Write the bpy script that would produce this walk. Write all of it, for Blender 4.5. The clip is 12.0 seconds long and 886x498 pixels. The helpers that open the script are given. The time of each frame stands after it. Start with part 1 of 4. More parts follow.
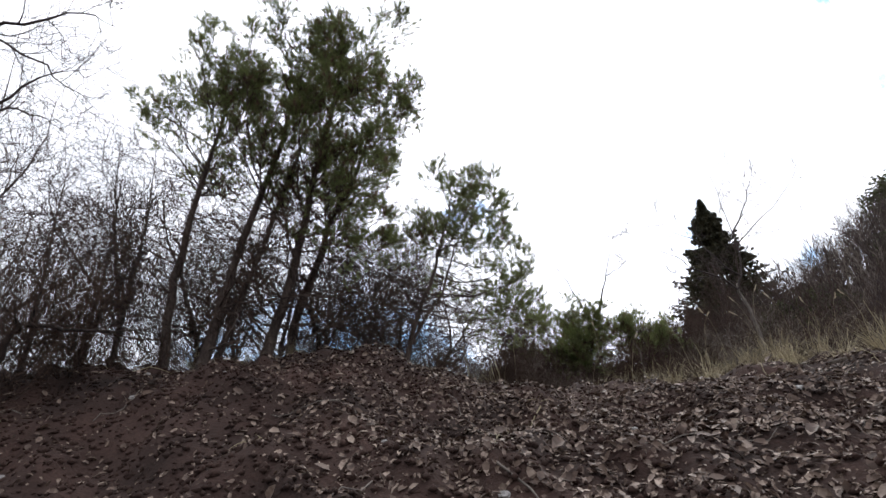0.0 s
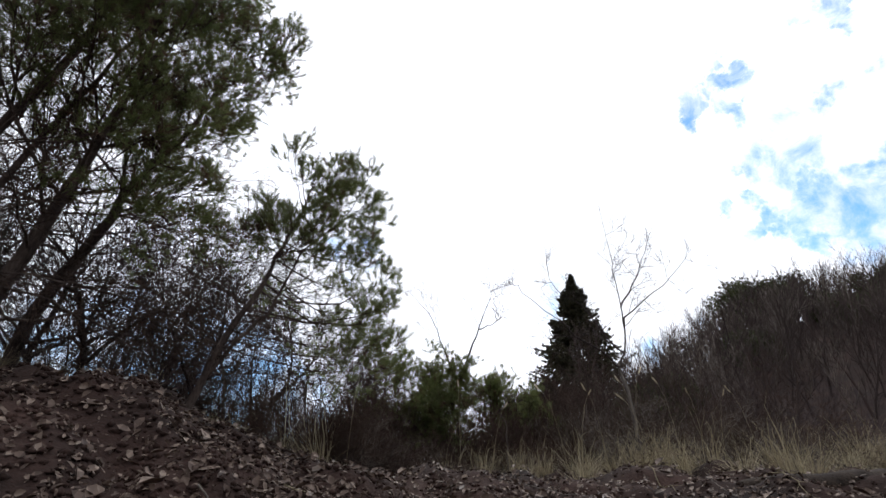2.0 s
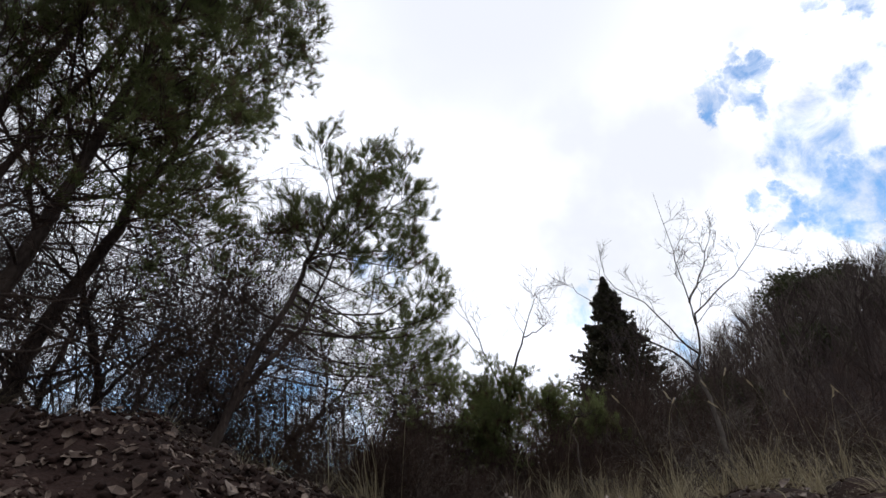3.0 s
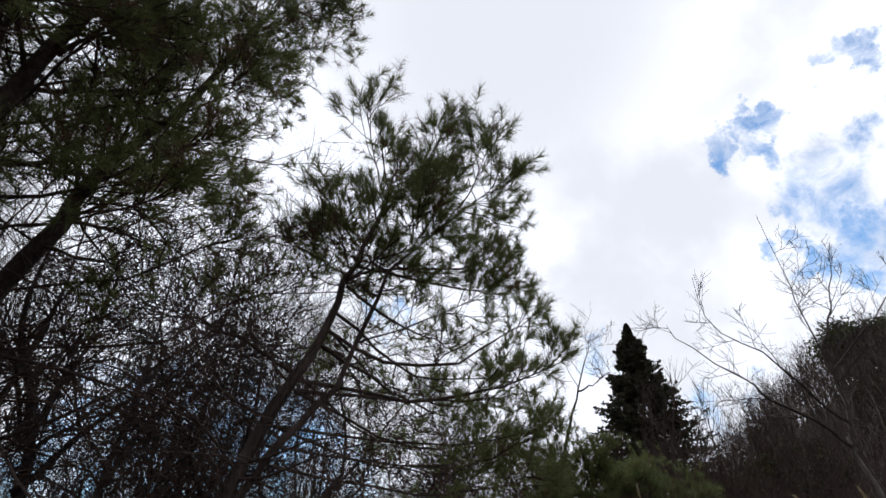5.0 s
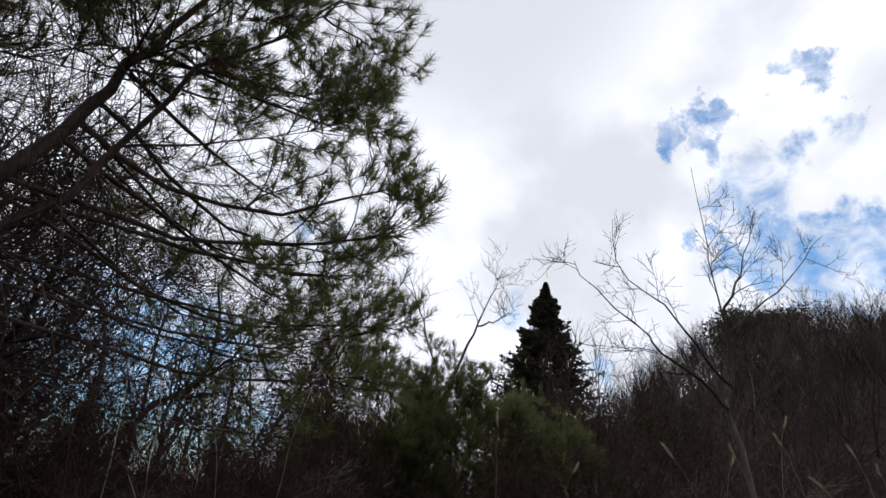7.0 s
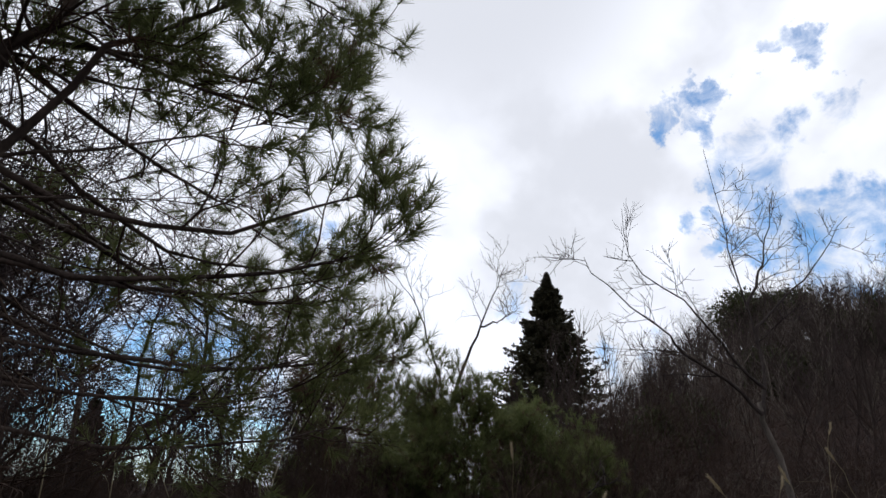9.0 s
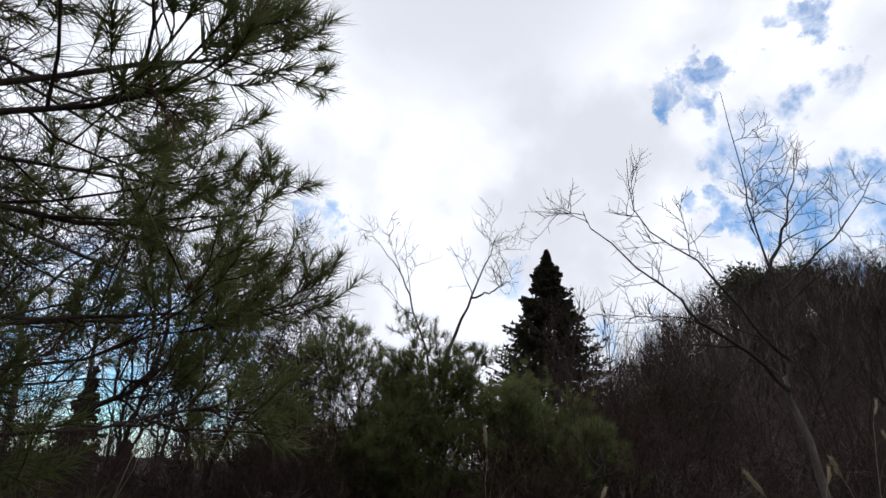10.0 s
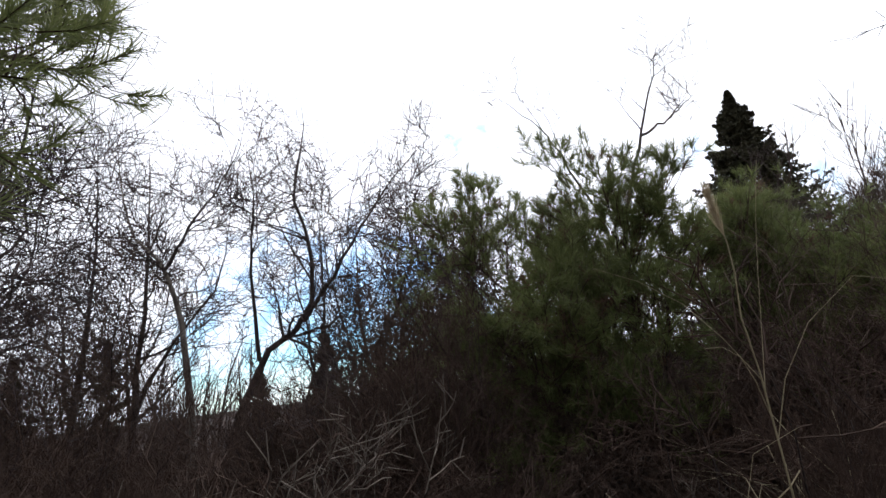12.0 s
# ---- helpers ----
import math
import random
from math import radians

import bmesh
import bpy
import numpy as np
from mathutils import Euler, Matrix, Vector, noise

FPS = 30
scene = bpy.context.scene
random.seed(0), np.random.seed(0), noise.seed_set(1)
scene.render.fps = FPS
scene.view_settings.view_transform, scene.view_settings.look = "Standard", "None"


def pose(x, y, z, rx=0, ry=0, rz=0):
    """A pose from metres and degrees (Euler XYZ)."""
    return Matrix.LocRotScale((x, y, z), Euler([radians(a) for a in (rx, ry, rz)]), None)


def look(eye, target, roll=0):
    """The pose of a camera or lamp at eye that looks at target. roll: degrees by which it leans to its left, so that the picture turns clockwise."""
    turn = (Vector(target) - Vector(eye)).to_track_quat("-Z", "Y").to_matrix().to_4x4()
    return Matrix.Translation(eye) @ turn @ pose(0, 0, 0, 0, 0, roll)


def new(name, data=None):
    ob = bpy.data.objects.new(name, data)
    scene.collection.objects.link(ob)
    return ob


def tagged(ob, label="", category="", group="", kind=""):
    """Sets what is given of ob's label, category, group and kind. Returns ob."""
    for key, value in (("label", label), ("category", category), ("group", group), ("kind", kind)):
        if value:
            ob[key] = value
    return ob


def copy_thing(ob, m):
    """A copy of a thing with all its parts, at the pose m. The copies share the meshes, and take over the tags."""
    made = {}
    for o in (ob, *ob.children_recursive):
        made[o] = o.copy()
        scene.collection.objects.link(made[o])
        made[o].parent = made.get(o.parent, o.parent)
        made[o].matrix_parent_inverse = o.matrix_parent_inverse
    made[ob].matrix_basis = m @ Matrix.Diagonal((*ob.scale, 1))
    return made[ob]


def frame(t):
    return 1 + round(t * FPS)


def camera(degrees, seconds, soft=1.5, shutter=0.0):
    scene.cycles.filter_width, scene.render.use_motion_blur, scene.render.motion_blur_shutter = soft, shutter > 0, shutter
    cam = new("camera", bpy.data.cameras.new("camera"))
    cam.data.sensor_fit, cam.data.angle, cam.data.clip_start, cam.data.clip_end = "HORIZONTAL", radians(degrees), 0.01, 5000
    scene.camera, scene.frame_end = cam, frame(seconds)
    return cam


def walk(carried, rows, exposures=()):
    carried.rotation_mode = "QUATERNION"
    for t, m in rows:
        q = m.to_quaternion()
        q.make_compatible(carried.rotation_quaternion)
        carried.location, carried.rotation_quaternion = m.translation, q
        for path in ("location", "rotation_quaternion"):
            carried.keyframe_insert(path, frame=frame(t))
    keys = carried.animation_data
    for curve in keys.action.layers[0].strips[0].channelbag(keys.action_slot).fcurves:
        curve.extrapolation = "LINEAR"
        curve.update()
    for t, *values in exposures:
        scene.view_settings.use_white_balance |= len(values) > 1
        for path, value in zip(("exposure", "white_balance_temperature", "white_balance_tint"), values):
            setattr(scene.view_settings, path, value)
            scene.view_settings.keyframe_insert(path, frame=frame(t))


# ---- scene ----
cam = camera(79.3, 12.0)
PATH = [
    (0, (-0.055, 0.299, 1.406), (0.053, 2.616, 2.318), -5.9),
    (0.5, (0.124, 0.717, 1.594), (0.48, 3.011, 2.521), -2.9),
    (1, (0.323, 1.204, 1.701), (0.794, 3.459, 2.671), -1.4),
    (1.5, (0.446, 1.718, 2.001), (1.06, 3.929, 2.995), 0.4),
    (2, (0.468, 2.263, 1.926), (1.119, 4.434, 2.981), -0.2),
    (2.5, (0.398, 2.776, 2.114), (1.002, 4.928, 3.234), -0.9),
    (3, (0.404, 3.255, 2.167), (0.943, 5.429, 3.277), -2.6),
    (3.5, (0.141, 3.636, 2.378), (0.505, 5.825, 3.53), -7),
    (5.5, (0.234, 5.553, 2.956), (0.742, 7.622, 4.264), 0.3),
    (6, (0.736, 5.724, 2.991), (1.353, 7.808, 4.228), -0.3),
    (6.5, (1.013, 5.951, 2.885), (1.757, 8.147, 3.819), 5.2),
    (7, (0.973, 6.079, 2.88), (1.766, 8.203, 3.932), 5.4),
    (8.8, (1.083, 6.464, 3.206), (1.857, 8.59, 4.268), 2.2),
    (9, (1.147, 6.526, 3.206), (1.953, 8.659, 4.234), 2.6),
    (9.5, (1.529, 6.89, 3.239), (2.375, 9.041, 4.19), 2.8),
    (10, (1.699, 7.254, 3.317), (2.519, 9.421, 4.255), 2.5),
    (10.5, (1.931, 7.633, 3.329), (2.72, 9.818, 4.254), 1.8),
    (11, (2.28, 8.074, 3.434), (2.999, 10.308, 4.295), 0.5),
    (11.5, (2.48, 8.477, 3.349), (2.883, 10.845, 4.046), -4),
    (12, (2.413, 8.881, 3.2), (2.467, 11.311, 3.786), -7.6),
]
walk(cam, [(t, look(eye, target, roll)) for t, eye, target, roll in PATH],
     [(0, 1.05), (1, 0.95), (2, 0.55), (2.6, 0.3), (3.5, 0.1), (5.5, 0.05), (6.5, -0.05), (10.3, -0.05), (11, -0.15), (11.5, 0.0), (12, 0.8)])

# ---- world, sun and exposure ----
SUN_AZ, SUN_EL = 20.0, 46.0
world = bpy.data.worlds.new("sky")
scene.world = world
world.use_nodes = True
wn, wl = world.node_tree.nodes, world.node_tree.links
wn.clear()


def wmath(op, a, b=None, c=None, clamp=False):
    n = wn.new("ShaderNodeMath")
    n.operation, n.use_clamp = op, clamp
    for i, v in enumerate((a, b, c)):
        if v is None:
            continue
        if isinstance(v, (int, float)):
            n.inputs[i].default_value = v
        else:
            wl.new(v, n.inputs[i])
    return n.outputs[0]


def wstep(value, lo, hi):
    n = wn.new("ShaderNodeMapRange")
    n.interpolation_type = "SMOOTHSTEP"
    n.inputs["From Min"].default_value, n.inputs["From Max"].default_value = lo, hi
    wl.new(value, n.inputs["Value"])
    return n.outputs["Result"]


def wnoise(vector, scale, detail, rough=0.55, warp=0.0):
    n = wn.new("ShaderNodeTexNoise")
    n.inputs["Scale"].default_value, n.inputs["Detail"].default_value = scale, detail
    n.inputs["Roughness"].default_value, n.inputs["Distortion"].default_value = rough, warp
    wl.new(vector, n.inputs["Vector"])
    return n.outputs["Fac"]


def wdot(vector, az, el):
    n = wn.new("ShaderNodeVectorMath")
    n.operation = "DOT_PRODUCT"
    a, e = radians(az), radians(el)
    n.inputs[1].default_value = (math.sin(a) * math.cos(e), math.cos(a) * math.cos(e), math.sin(e))
    wl.new(vector, n.inputs[0])
    return n.outputs["Value"]


def near(vector, az, el, inner, outer):
    """1 within inner degrees of a direction, 0 past outer degrees."""
    return wstep(wdot(vector, az, el), math.cos(radians(outer)), math.cos(radians(inner)))


wdir = wn.new("ShaderNodeTexCoord").outputs["Generated"]
clear_sky = wn.new("ShaderNodeTexSky")
clear_sky.sky_type, clear_sky.sun_disc = "NISHITA", False
clear_sky.dust_density, clear_sky.air_density, clear_sky.ozone_density = 0.1, 0.9, 3.0
clear_sky.sun_elevation, clear_sky.sun_rotation = radians(SUN_EL), radians(SUN_AZ)
blue = wn.new("ShaderNodeVectorMath")
blue.operation = "MULTIPLY"
blue.inputs[1].default_value = (0.096, 0.132, 0.144)
wl.new(clear_sky.outputs[0], blue.inputs[0])
# broken cloud: a bright sheet with gaps low in the west and over the valley
ragged = wnoise(wdir, 15.0, 6.0, 0.62, 0.35)
GAPS = ((47.3, 36.3, 0.5, 2.5, 0.95), (50.8, 36.4, 0.4, 2.1, 0.9), (50.7, 34.0, 0.4, 2.2, 0.85), (55.0, 30.0, 1.5, 6.0, 0.85), (52.5, 26.8, 0.8, 4.0, 0.8),
        (49.5, 24.4, 0.6, 2.8, 1.0), (53.8, 23.8, 1.2, 4.2, 1.0), (57.5, 23.6, 1.2, 4.4, 0.95), (61.5, 20.5, 3.0, 7.0, 0.95), (58.7, 38.3, 0.4, 2.0, 0.9),
        (61.8, 38.4, 0.5, 2.4, 0.9), (63.5, 32.0, 0.8, 3.8, 0.75), (6.6, 23.4, 0.5, 2.8, 0.8), (3.6, 24.6, 0.4, 2.2, 0.7), (39.7, 14.0, 1.0, 5.0, 0.6),
        (29.0, 18.0, 0.8, 4.0, 0.55), (-11.0, 1.0, 10.0, 24.0, 0.97))
swirl = wn.new("ShaderNodeTexNoise")
swirl.inputs["Scale"].default_value, swirl.inputs["Detail"].default_value, swirl.inputs["Roughness"].default_value = 13.0, 5.0, 0.62
wl.new(wdir, swirl.inputs["Vector"])
drift = wn.new("ShaderNodeVectorMath")
drift.operation = "MULTIPLY_ADD"
drift.inputs[1].default_value = (0.22, 0.22, 0.22)
wl.new(swirl.outputs["Color"], drift.inputs[0])
wl.new(wdir, drift.inputs[2])
back = wn.new("ShaderNodeVectorMath")
back.operation = "SUBTRACT"
back.inputs[1].default_value = (0.11, 0.11, 0.11)
wl.new(drift.outputs[0], back.inputs[0])
wispy = wn.new("ShaderNodeVectorMath")
wispy.operation = "NORMALIZE"
wl.new(back.outputs[0], wispy.inputs[0])
gaps = None
for az, el, inner, outer, amount in GAPS:
    one = wmath("MULTIPLY", near(wispy.outputs[0], az, el, inner * 0.6, outer * 1.12), amount)
    gaps = one if gaps is None else wmath("MAXIMUM", gaps, one)
opening = wmath("ADD", wmath("MULTIPLY", gaps, 0.58), ragged)
opening = wstep(opening, 0.78, 1.24)
billow = wnoise(wdir, 2.6, 5.0, 0.5, 0.4)
fine = wnoise(wdir, 9.0, 4.0, 0.5, 0.2)
shade = wmath("ADD", wmath("MULTIPLY", billow, 0.75), wmath("MULTIPLY", fine, 0.25))
bright = wstep(shade, 0.35, 0.58)
bright = wmath("MULTIPLY", bright, wmath("SUBTRACT", 1.0, wmath("MULTIPLY", near(wdir, 24, 54, 6, 22), 1.0)))
toward = wstep(wdot(wdir, SUN_AZ + 10, 30), -0.1, 0.85)
value = wmath("MULTIPLY_ADD", bright, 0.34, 0.83)
value = wmath("MULTIPLY", value, wmath("MULTIPLY_ADD", toward, 0.56, 0.44))
cloud = wn.new("ShaderNodeVectorMath")
cloud.operation = "SCALE"
cloud.inputs[0].default_value = (0.945, 0.98, 1.08)
wl.new(value, cloud.inputs["Scale"])
sky_mix = wn.new("ShaderNodeMix")
sky_mix.data_type = "RGBA"
wl.new(opening, sky_mix.inputs["Factor"])
wl.new(cloud.outputs[0], sky_mix.inputs["A"])
wl.new(blue.outputs[0], sky_mix.inputs["B"])
background = wn.new("ShaderNodeBackground")
background.inputs["Strength"].default_value = 1.0
wl.new(sky_mix.outputs["Result"], background.inputs["Color"])
wl.new(background.outputs[0], wn.new("ShaderNodeOutputWorld").inputs[0])

sun_data = bpy.data.lights.new("sun", "SUN")
sun_data.energy, sun_data.angle, sun_data.color = 0.5, radians(18), (1.0, 0.96, 0.9)
sun = new("sun", sun_data)
sa, se = radians(SUN_AZ), radians(SUN_EL)
sun.matrix_world = look((40 * math.sin(sa), 40 * math.cos(sa), 60), (40 * math.sin(sa) - math.sin(sa) * math.cos(se), 40 * math.cos(sa) - math.cos(sa) * math.cos(se), 60 - math.sin(se)))


# ---- materials ----
def material(name, dark, light, rough=0.85, scale=8.0, fine_scale=60.0, bump=0.3, island=0.0, each=0.0, through_light=0.0, stretch=(1, 1, 1), third=None):
    """Procedural surface: two colours mixed by coarse and fine noise, with relief; island and each vary it from piece to piece."""
    mat = bpy.data.materials.new(name)
    mat.use_nodes = True
    n, l = mat.node_tree.nodes, mat.node_tree.links
    n.clear()
    out = n.new("ShaderNodeOutputMaterial")
    bsdf = n.new("ShaderNodeBsdfPrincipled")
    bsdf.inputs["Roughness"].default_value = rough
    bsdf.inputs["Specular IOR Level"].default_value = 0.25
    coord = n.new("ShaderNodeTexCoord")
    mapping = n.new("ShaderNodeMapping")
    mapping.inputs["Scale"].default_value = stretch
    l.new(coord.outputs["Object"], mapping.inputs["Vector"])
    coarse = n.new("ShaderNodeTexNoise")
    coarse.inputs["Scale"].default_value, coarse.inputs["Detail"].default_value = scale, 4.0
    small = n.new("ShaderNodeTexNoise")
    small.inputs["Scale"].default_value, small.inputs["Detail"].default_value = fine_scale, 3.0
    for t in (coarse, small):
        l.new(mapping.outputs[0], t.inputs["Vector"])
    add = n.new("ShaderNodeMath")
    add.operation = "MULTIPLY_ADD"
    l.new(small.outputs["Fac"], add.inputs[0])
    add.inputs[1].default_value = 0.5
    l.new(coarse.outputs["Fac"], add.inputs[2])
    fac = add.outputs[0]
    for amount, socket in ((island, n.new("ShaderNodeNewGeometry").outputs["Random Per Island"]), (each, n.new("ShaderNodeObjectInfo").outputs["Random"])):
        if amount:
            more = n.new("ShaderNodeMath")
            more.operation = "MULTIPLY_ADD"
            l.new(socket, more.inputs[0])
            more.inputs[1].default_value = amount
            l.new(fac, more.inputs[2])
            fac = more.outputs[0]
    span = n.new("ShaderNodeMapRange")
    span.inputs["From Min"].default_value, span.inputs["From Max"].default_value = 0.5, 1.0 + island + each
    l.new(fac, span.inputs["Value"])
    ramp = n.new("ShaderNodeValToRGB")
    ramp.color_ramp.elements[0].color = (*dark, 1)
    ramp.color_ramp.elements[1].color = (*light, 1)
    if third:
        e = ramp.color_ramp.elements.new(0.6)
        e.color = (*third, 1)
    l.new(span.outputs[0], ramp.inputs[0])
    l.new(ramp.outputs[0], bsdf.inputs["Base Color"])
    if bump:
        b = n.new("ShaderNodeBump")
        b.inputs["Strength"].default_value, b.inputs["Distance"].default_value = bump, 0.02
        l.new(fac, b.inputs["Height"])
        l.new(b.outputs[0], bsdf.inputs["Normal"])
    surface = bsdf.outputs[0]
    if through_light:
        tr = n.new("ShaderNodeBsdfTranslucent")
        l.new(ramp.outputs[0], tr.inputs["Color"])
        mix = n.new("ShaderNodeMixShader")
        mix.inputs[0].default_value = through_light
        l.new(surface, mix.inputs[1])
        l.new(tr.outputs[0], mix.inputs[2])
        surface = mix.outputs[0]
    l.new(surface, out.inputs[0])
    return mat


SOIL = material("soil", (0.014, 0.008, 0.006), (0.066, 0.037, 0.029), 0.95, 1.3, 45, 1.0, third=(0.040, 0.022, 0.017))
LEAF = material("dead_leaf", (0.040, 0.024, 0.018), (0.40, 0.315, 0.25), 0.55, 5, 40, 0.3, island=0.9, third=(0.13, 0.088, 0.066))
LEAF_ONE = material("dead_leaf_single", (0.045, 0.028, 0.020), (0.32, 0.26, 0.21), 0.7, 9, 60, 0.3, each=0.9, third=(0.11, 0.078, 0.058))
STONE = material("stone", (0.20, 0.19, 0.18), (0.45, 0.43, 0.41), 0.85, 14, 70, 0.5)
PINE_BARK = material("pine_bark", (0.026, 0.019, 0.017), (0.12, 0.092, 0.078), 0.95, 7, 50, 0.9, stretch=(1, 1, 0.35))
TWIG = material("pine_twig", (0.026, 0.016, 0.013), (0.095, 0.062, 0.046), 0.9, 12, 60, 0.3)
GREY_BARK = material("grey_bark", (0.07, 0.058, 0.05), (0.22, 0.19, 0.165), 0.9, 9, 60, 0.6, stretch=(1, 1, 0.5))
BARE_BARK = material("bare_bark", (0.020, 0.015, 0.014), (0.068, 0.052, 0.047), 0.9, 9, 60, 0.5)
BARE_TWIG = material("bare_twig", (0.026, 0.018, 0.019), (0.092, 0.067, 0.066), 0.85, 6, 50, 0.2, each=0.3)
BRUSH = material("brush_twig", (0.022, 0.013, 0.010), (0.110, 0.070, 0.053), 0.9, 5, 50, 0.2, island=0.5, each=0.2)
PALE_TWIG = material("pale_twig", (0.042, 0.032, 0.026), (0.24, 0.20, 0.165), 0.85, 6, 50, 0.2, island=0.7)
MOSSY = material("mossy_log", (0.016, 0.011, 0.009), (0.062, 0.046, 0.034), 0.95, 6, 40, 1.0)
NEEDLE = material("pine_needle", (0.070, 0.084, 0.032), (0.30, 0.32, 0.13), 0.5, 1.6, 14, 0.0, island=0.35, each=0.2, through_light=0.5, third=(0.155, 0.178, 0.066))
BROWN_NEEDLE = material("withered_needle", (0.060, 0.036, 0.024), (0.20, 0.125, 0.08), 0.7, 1.6, 14, 0.0, island=0.5, through_light=0.3)
CEDAR_LEAF = material("cedar_foliage", (0.016, 0.018, 0.010), (0.07, 0.062, 0.032), 0.8, 1.2, 6, 0.0, island=0.5, through_light=0.12)
EVERGREEN = material("evergreen_leaf", (0.022, 0.028, 0.010), (0.085, 0.095, 0.035), 0.6, 1.0, 8, 0.0, island=0.5, through_light=0.2)
STRAW = material("dry_grass", (0.20, 0.16, 0.10), (0.66, 0.59, 0.43), 0.75, 3, 30, 0.0, island=0.5, each=0.3, through_light=0.35, third=(0.36, 0.305, 0.195))
PLUME = material("grass_plume", (0.36, 0.29, 0.18), (0.66, 0.57, 0.40), 0.9, 20, 90, 0.0, island=0.4, through_light=0.4)
HILL_TWIG = material("hill_wood", (0.024, 0.017, 0.015), (0.090, 0.064, 0.056), 0.95, 0.16, 1.2, 0.0, island=0.5)

# ---- geometry helpers ----
UP = np.array((0.0, 0.0, 1.0))


def unit(v):
    return v / np.maximum(np.linalg.norm(v, axis=-1, keepdims=True), 1e-9)


def mesh_of(name, pieces, mat, smooth=True):
    """One mesh from pieces of (vertices, faces), all faces of one piece with the same number of corners."""
    verts, loops, starts, count, at, corner = [], [], [], 0, 0, 0
    for v, f in pieces:
        v, f = np.asarray(v, float).reshape(-1, 3), np.asarray(f, np.int64)
        verts.append(v)
        loops.append((f + at).ravel())
        starts.append(corner + np.arange(len(f)) * f.shape[1])
        at += len(v)
        corner += f.size
        count += len(f)
    me = bpy.data.meshes.new(name)
    me.vertices.add(at)
    me.vertices.foreach_set("co", np.concatenate(verts).ravel())
    me.loops.add(corner)
    me.loops.foreach_set("vertex_index", np.concatenate(loops).astype(np.int32))
    me.polygons.add(count)
    me.polygons.foreach_set("loop_start", np.concatenate(starts).astype(np.int32))
    me.update(calc_edges=True)
    me.validate()
    me.polygons.foreach_set("use_smooth", np.full(len(me.polygons), smooth))
    me.materials.append(mat)
    return me


def part(name, pieces, mat, parent, label="", kind="", smooth=True):
    ob = new(name, mesh_of(name, pieces, mat, smooth))
    ob.parent = parent
    return tagged(ob, label=label, kind=kind)


def thing(name, place, label, category, group="", kind=""):
    ob = new(name)
    ob.empty_display_size = 0.2
    ob.location = place
    return tagged(ob, label, category, group, kind)


def curve(points, n, wiggle=0.0, rng=None):
    """A smooth line of n points through a few."""
    p = np.asarray(points, float)
    k = np.linspace(0, len(p) - 1, n)
    i = np.clip(k.astype(int), 0, len(p) - 2)
    f = (k - i)[:, None]
    q = np.vstack((2 * p[0] - p[1], p, 2 * p[-1] - p[-2]))
    a, b, c, d = q[i], q[i + 1], q[i + 2], q[i + 3]
    out = 0.5 * (2 * b + (c - a) * f + (2 * a - 5 * b + 4 * c - d) * f ** 2 + (3 * b - a - 3 * c + d) * f ** 3)
    if wiggle:
        out[1:] += rng.normal(0, wiggle, (n - 1, 3))
    return out


def tubes(P, R, sides=3):
    """Tapered round stems: P (count, points, 3), R (count, points)."""
    P, R = np.asarray(P, float), np.asarray(R, float)
    if P.ndim == 2:
        P, R = P[None], R[None]
    B, n, _ = P.shape
    T = unit(np.gradient(P, axis=1))
    whole = unit(P[:, -1] - P[:, 0])
    ref = np.where(np.abs(whole[:, 2:3]) > 0.8, np.array((1.0, 0.2, 0.0)), UP)
    U = unit(np.cross(T, ref[:, None, :]))
    W = np.cross(T, U)
    a = np.arange(sides) / sides * 2 * math.pi
    V = P[:, :, None] + R[:, :, None, None] * (np.cos(a)[:, None] * U[:, :, None] + np.sin(a)[:, None] * W[:, :, None])
    b, i, s = np.meshgrid(np.arange(B), np.arange(n - 1), np.arange(sides), indexing="ij")
    base = (b * n + i) * sides
    s2 = (s + 1) % sides
    F = np.stack((base + s, base + s2, base + sides + s2, base + sides + s), -1).reshape(-1, 4)
    return V.reshape(-1, 3), F


def along(P, R, which, s):
    k = s * (P.shape[1] - 1)
    i = np.clip(k.astype(int), 0, P.shape[1] - 2)
    f = (k - i)[:, None]
    a, b = P[which, i], P[which, i + 1]
    return a + (b - a) * f, unit(b - a), R[which, i] * (1 - f[:, 0]) + R[which, i + 1] * f[:, 0]


def spawn(rng, P, R, per, span, angle, length, n=4, up=0.2, wiggle=0.15, thick=0.55, tip=0.3, low=0.0, curl=0.0):
    """Side shoots of the stems P: per of them each, over a span of the stem, at an angle, of a length (metres, least and most)."""
    B = P.shape[0]
    which = np.repeat(np.arange(B), per)
    s = rng.uniform(span[0], span[1], len(which))
    at, t, r = along(P, R, which, s)
    side = unit(np.cross(t, rng.normal(0, 1, t.shape)))
    a = np.radians(rng.uniform(angle[0], angle[1], len(which)))[:, None]
    d = unit(np.cos(a) * t + np.sin(a) * side + up * UP)
    L = rng.uniform(length[0], length[1], len(which)) * (1.15 - 0.5 * s)
    return grow(rng, at, d, L, np.maximum(r * thick, low), n, wiggle, tip, curl)


def grow(rng, at, d, L, r0, n, wiggle, tip=0.3, curl=0.0):
    B = len(at)
    turn = np.cumsum(rng.normal(0, wiggle, (B, n - 1, 3)), axis=1)
    dirs = unit(d[:, None] + turn + curl * UP * np.linspace(0, 1, n - 1)[None, :, None])
    steps = dirs * (L / (n - 1))[:, None, None]
    P = np.concatenate((at[:, None], at[:, None] + np.cumsum(steps, axis=1)), axis=1)
    R = r0[:, None] * np.linspace(1, tip, n)[None]
    return P, R


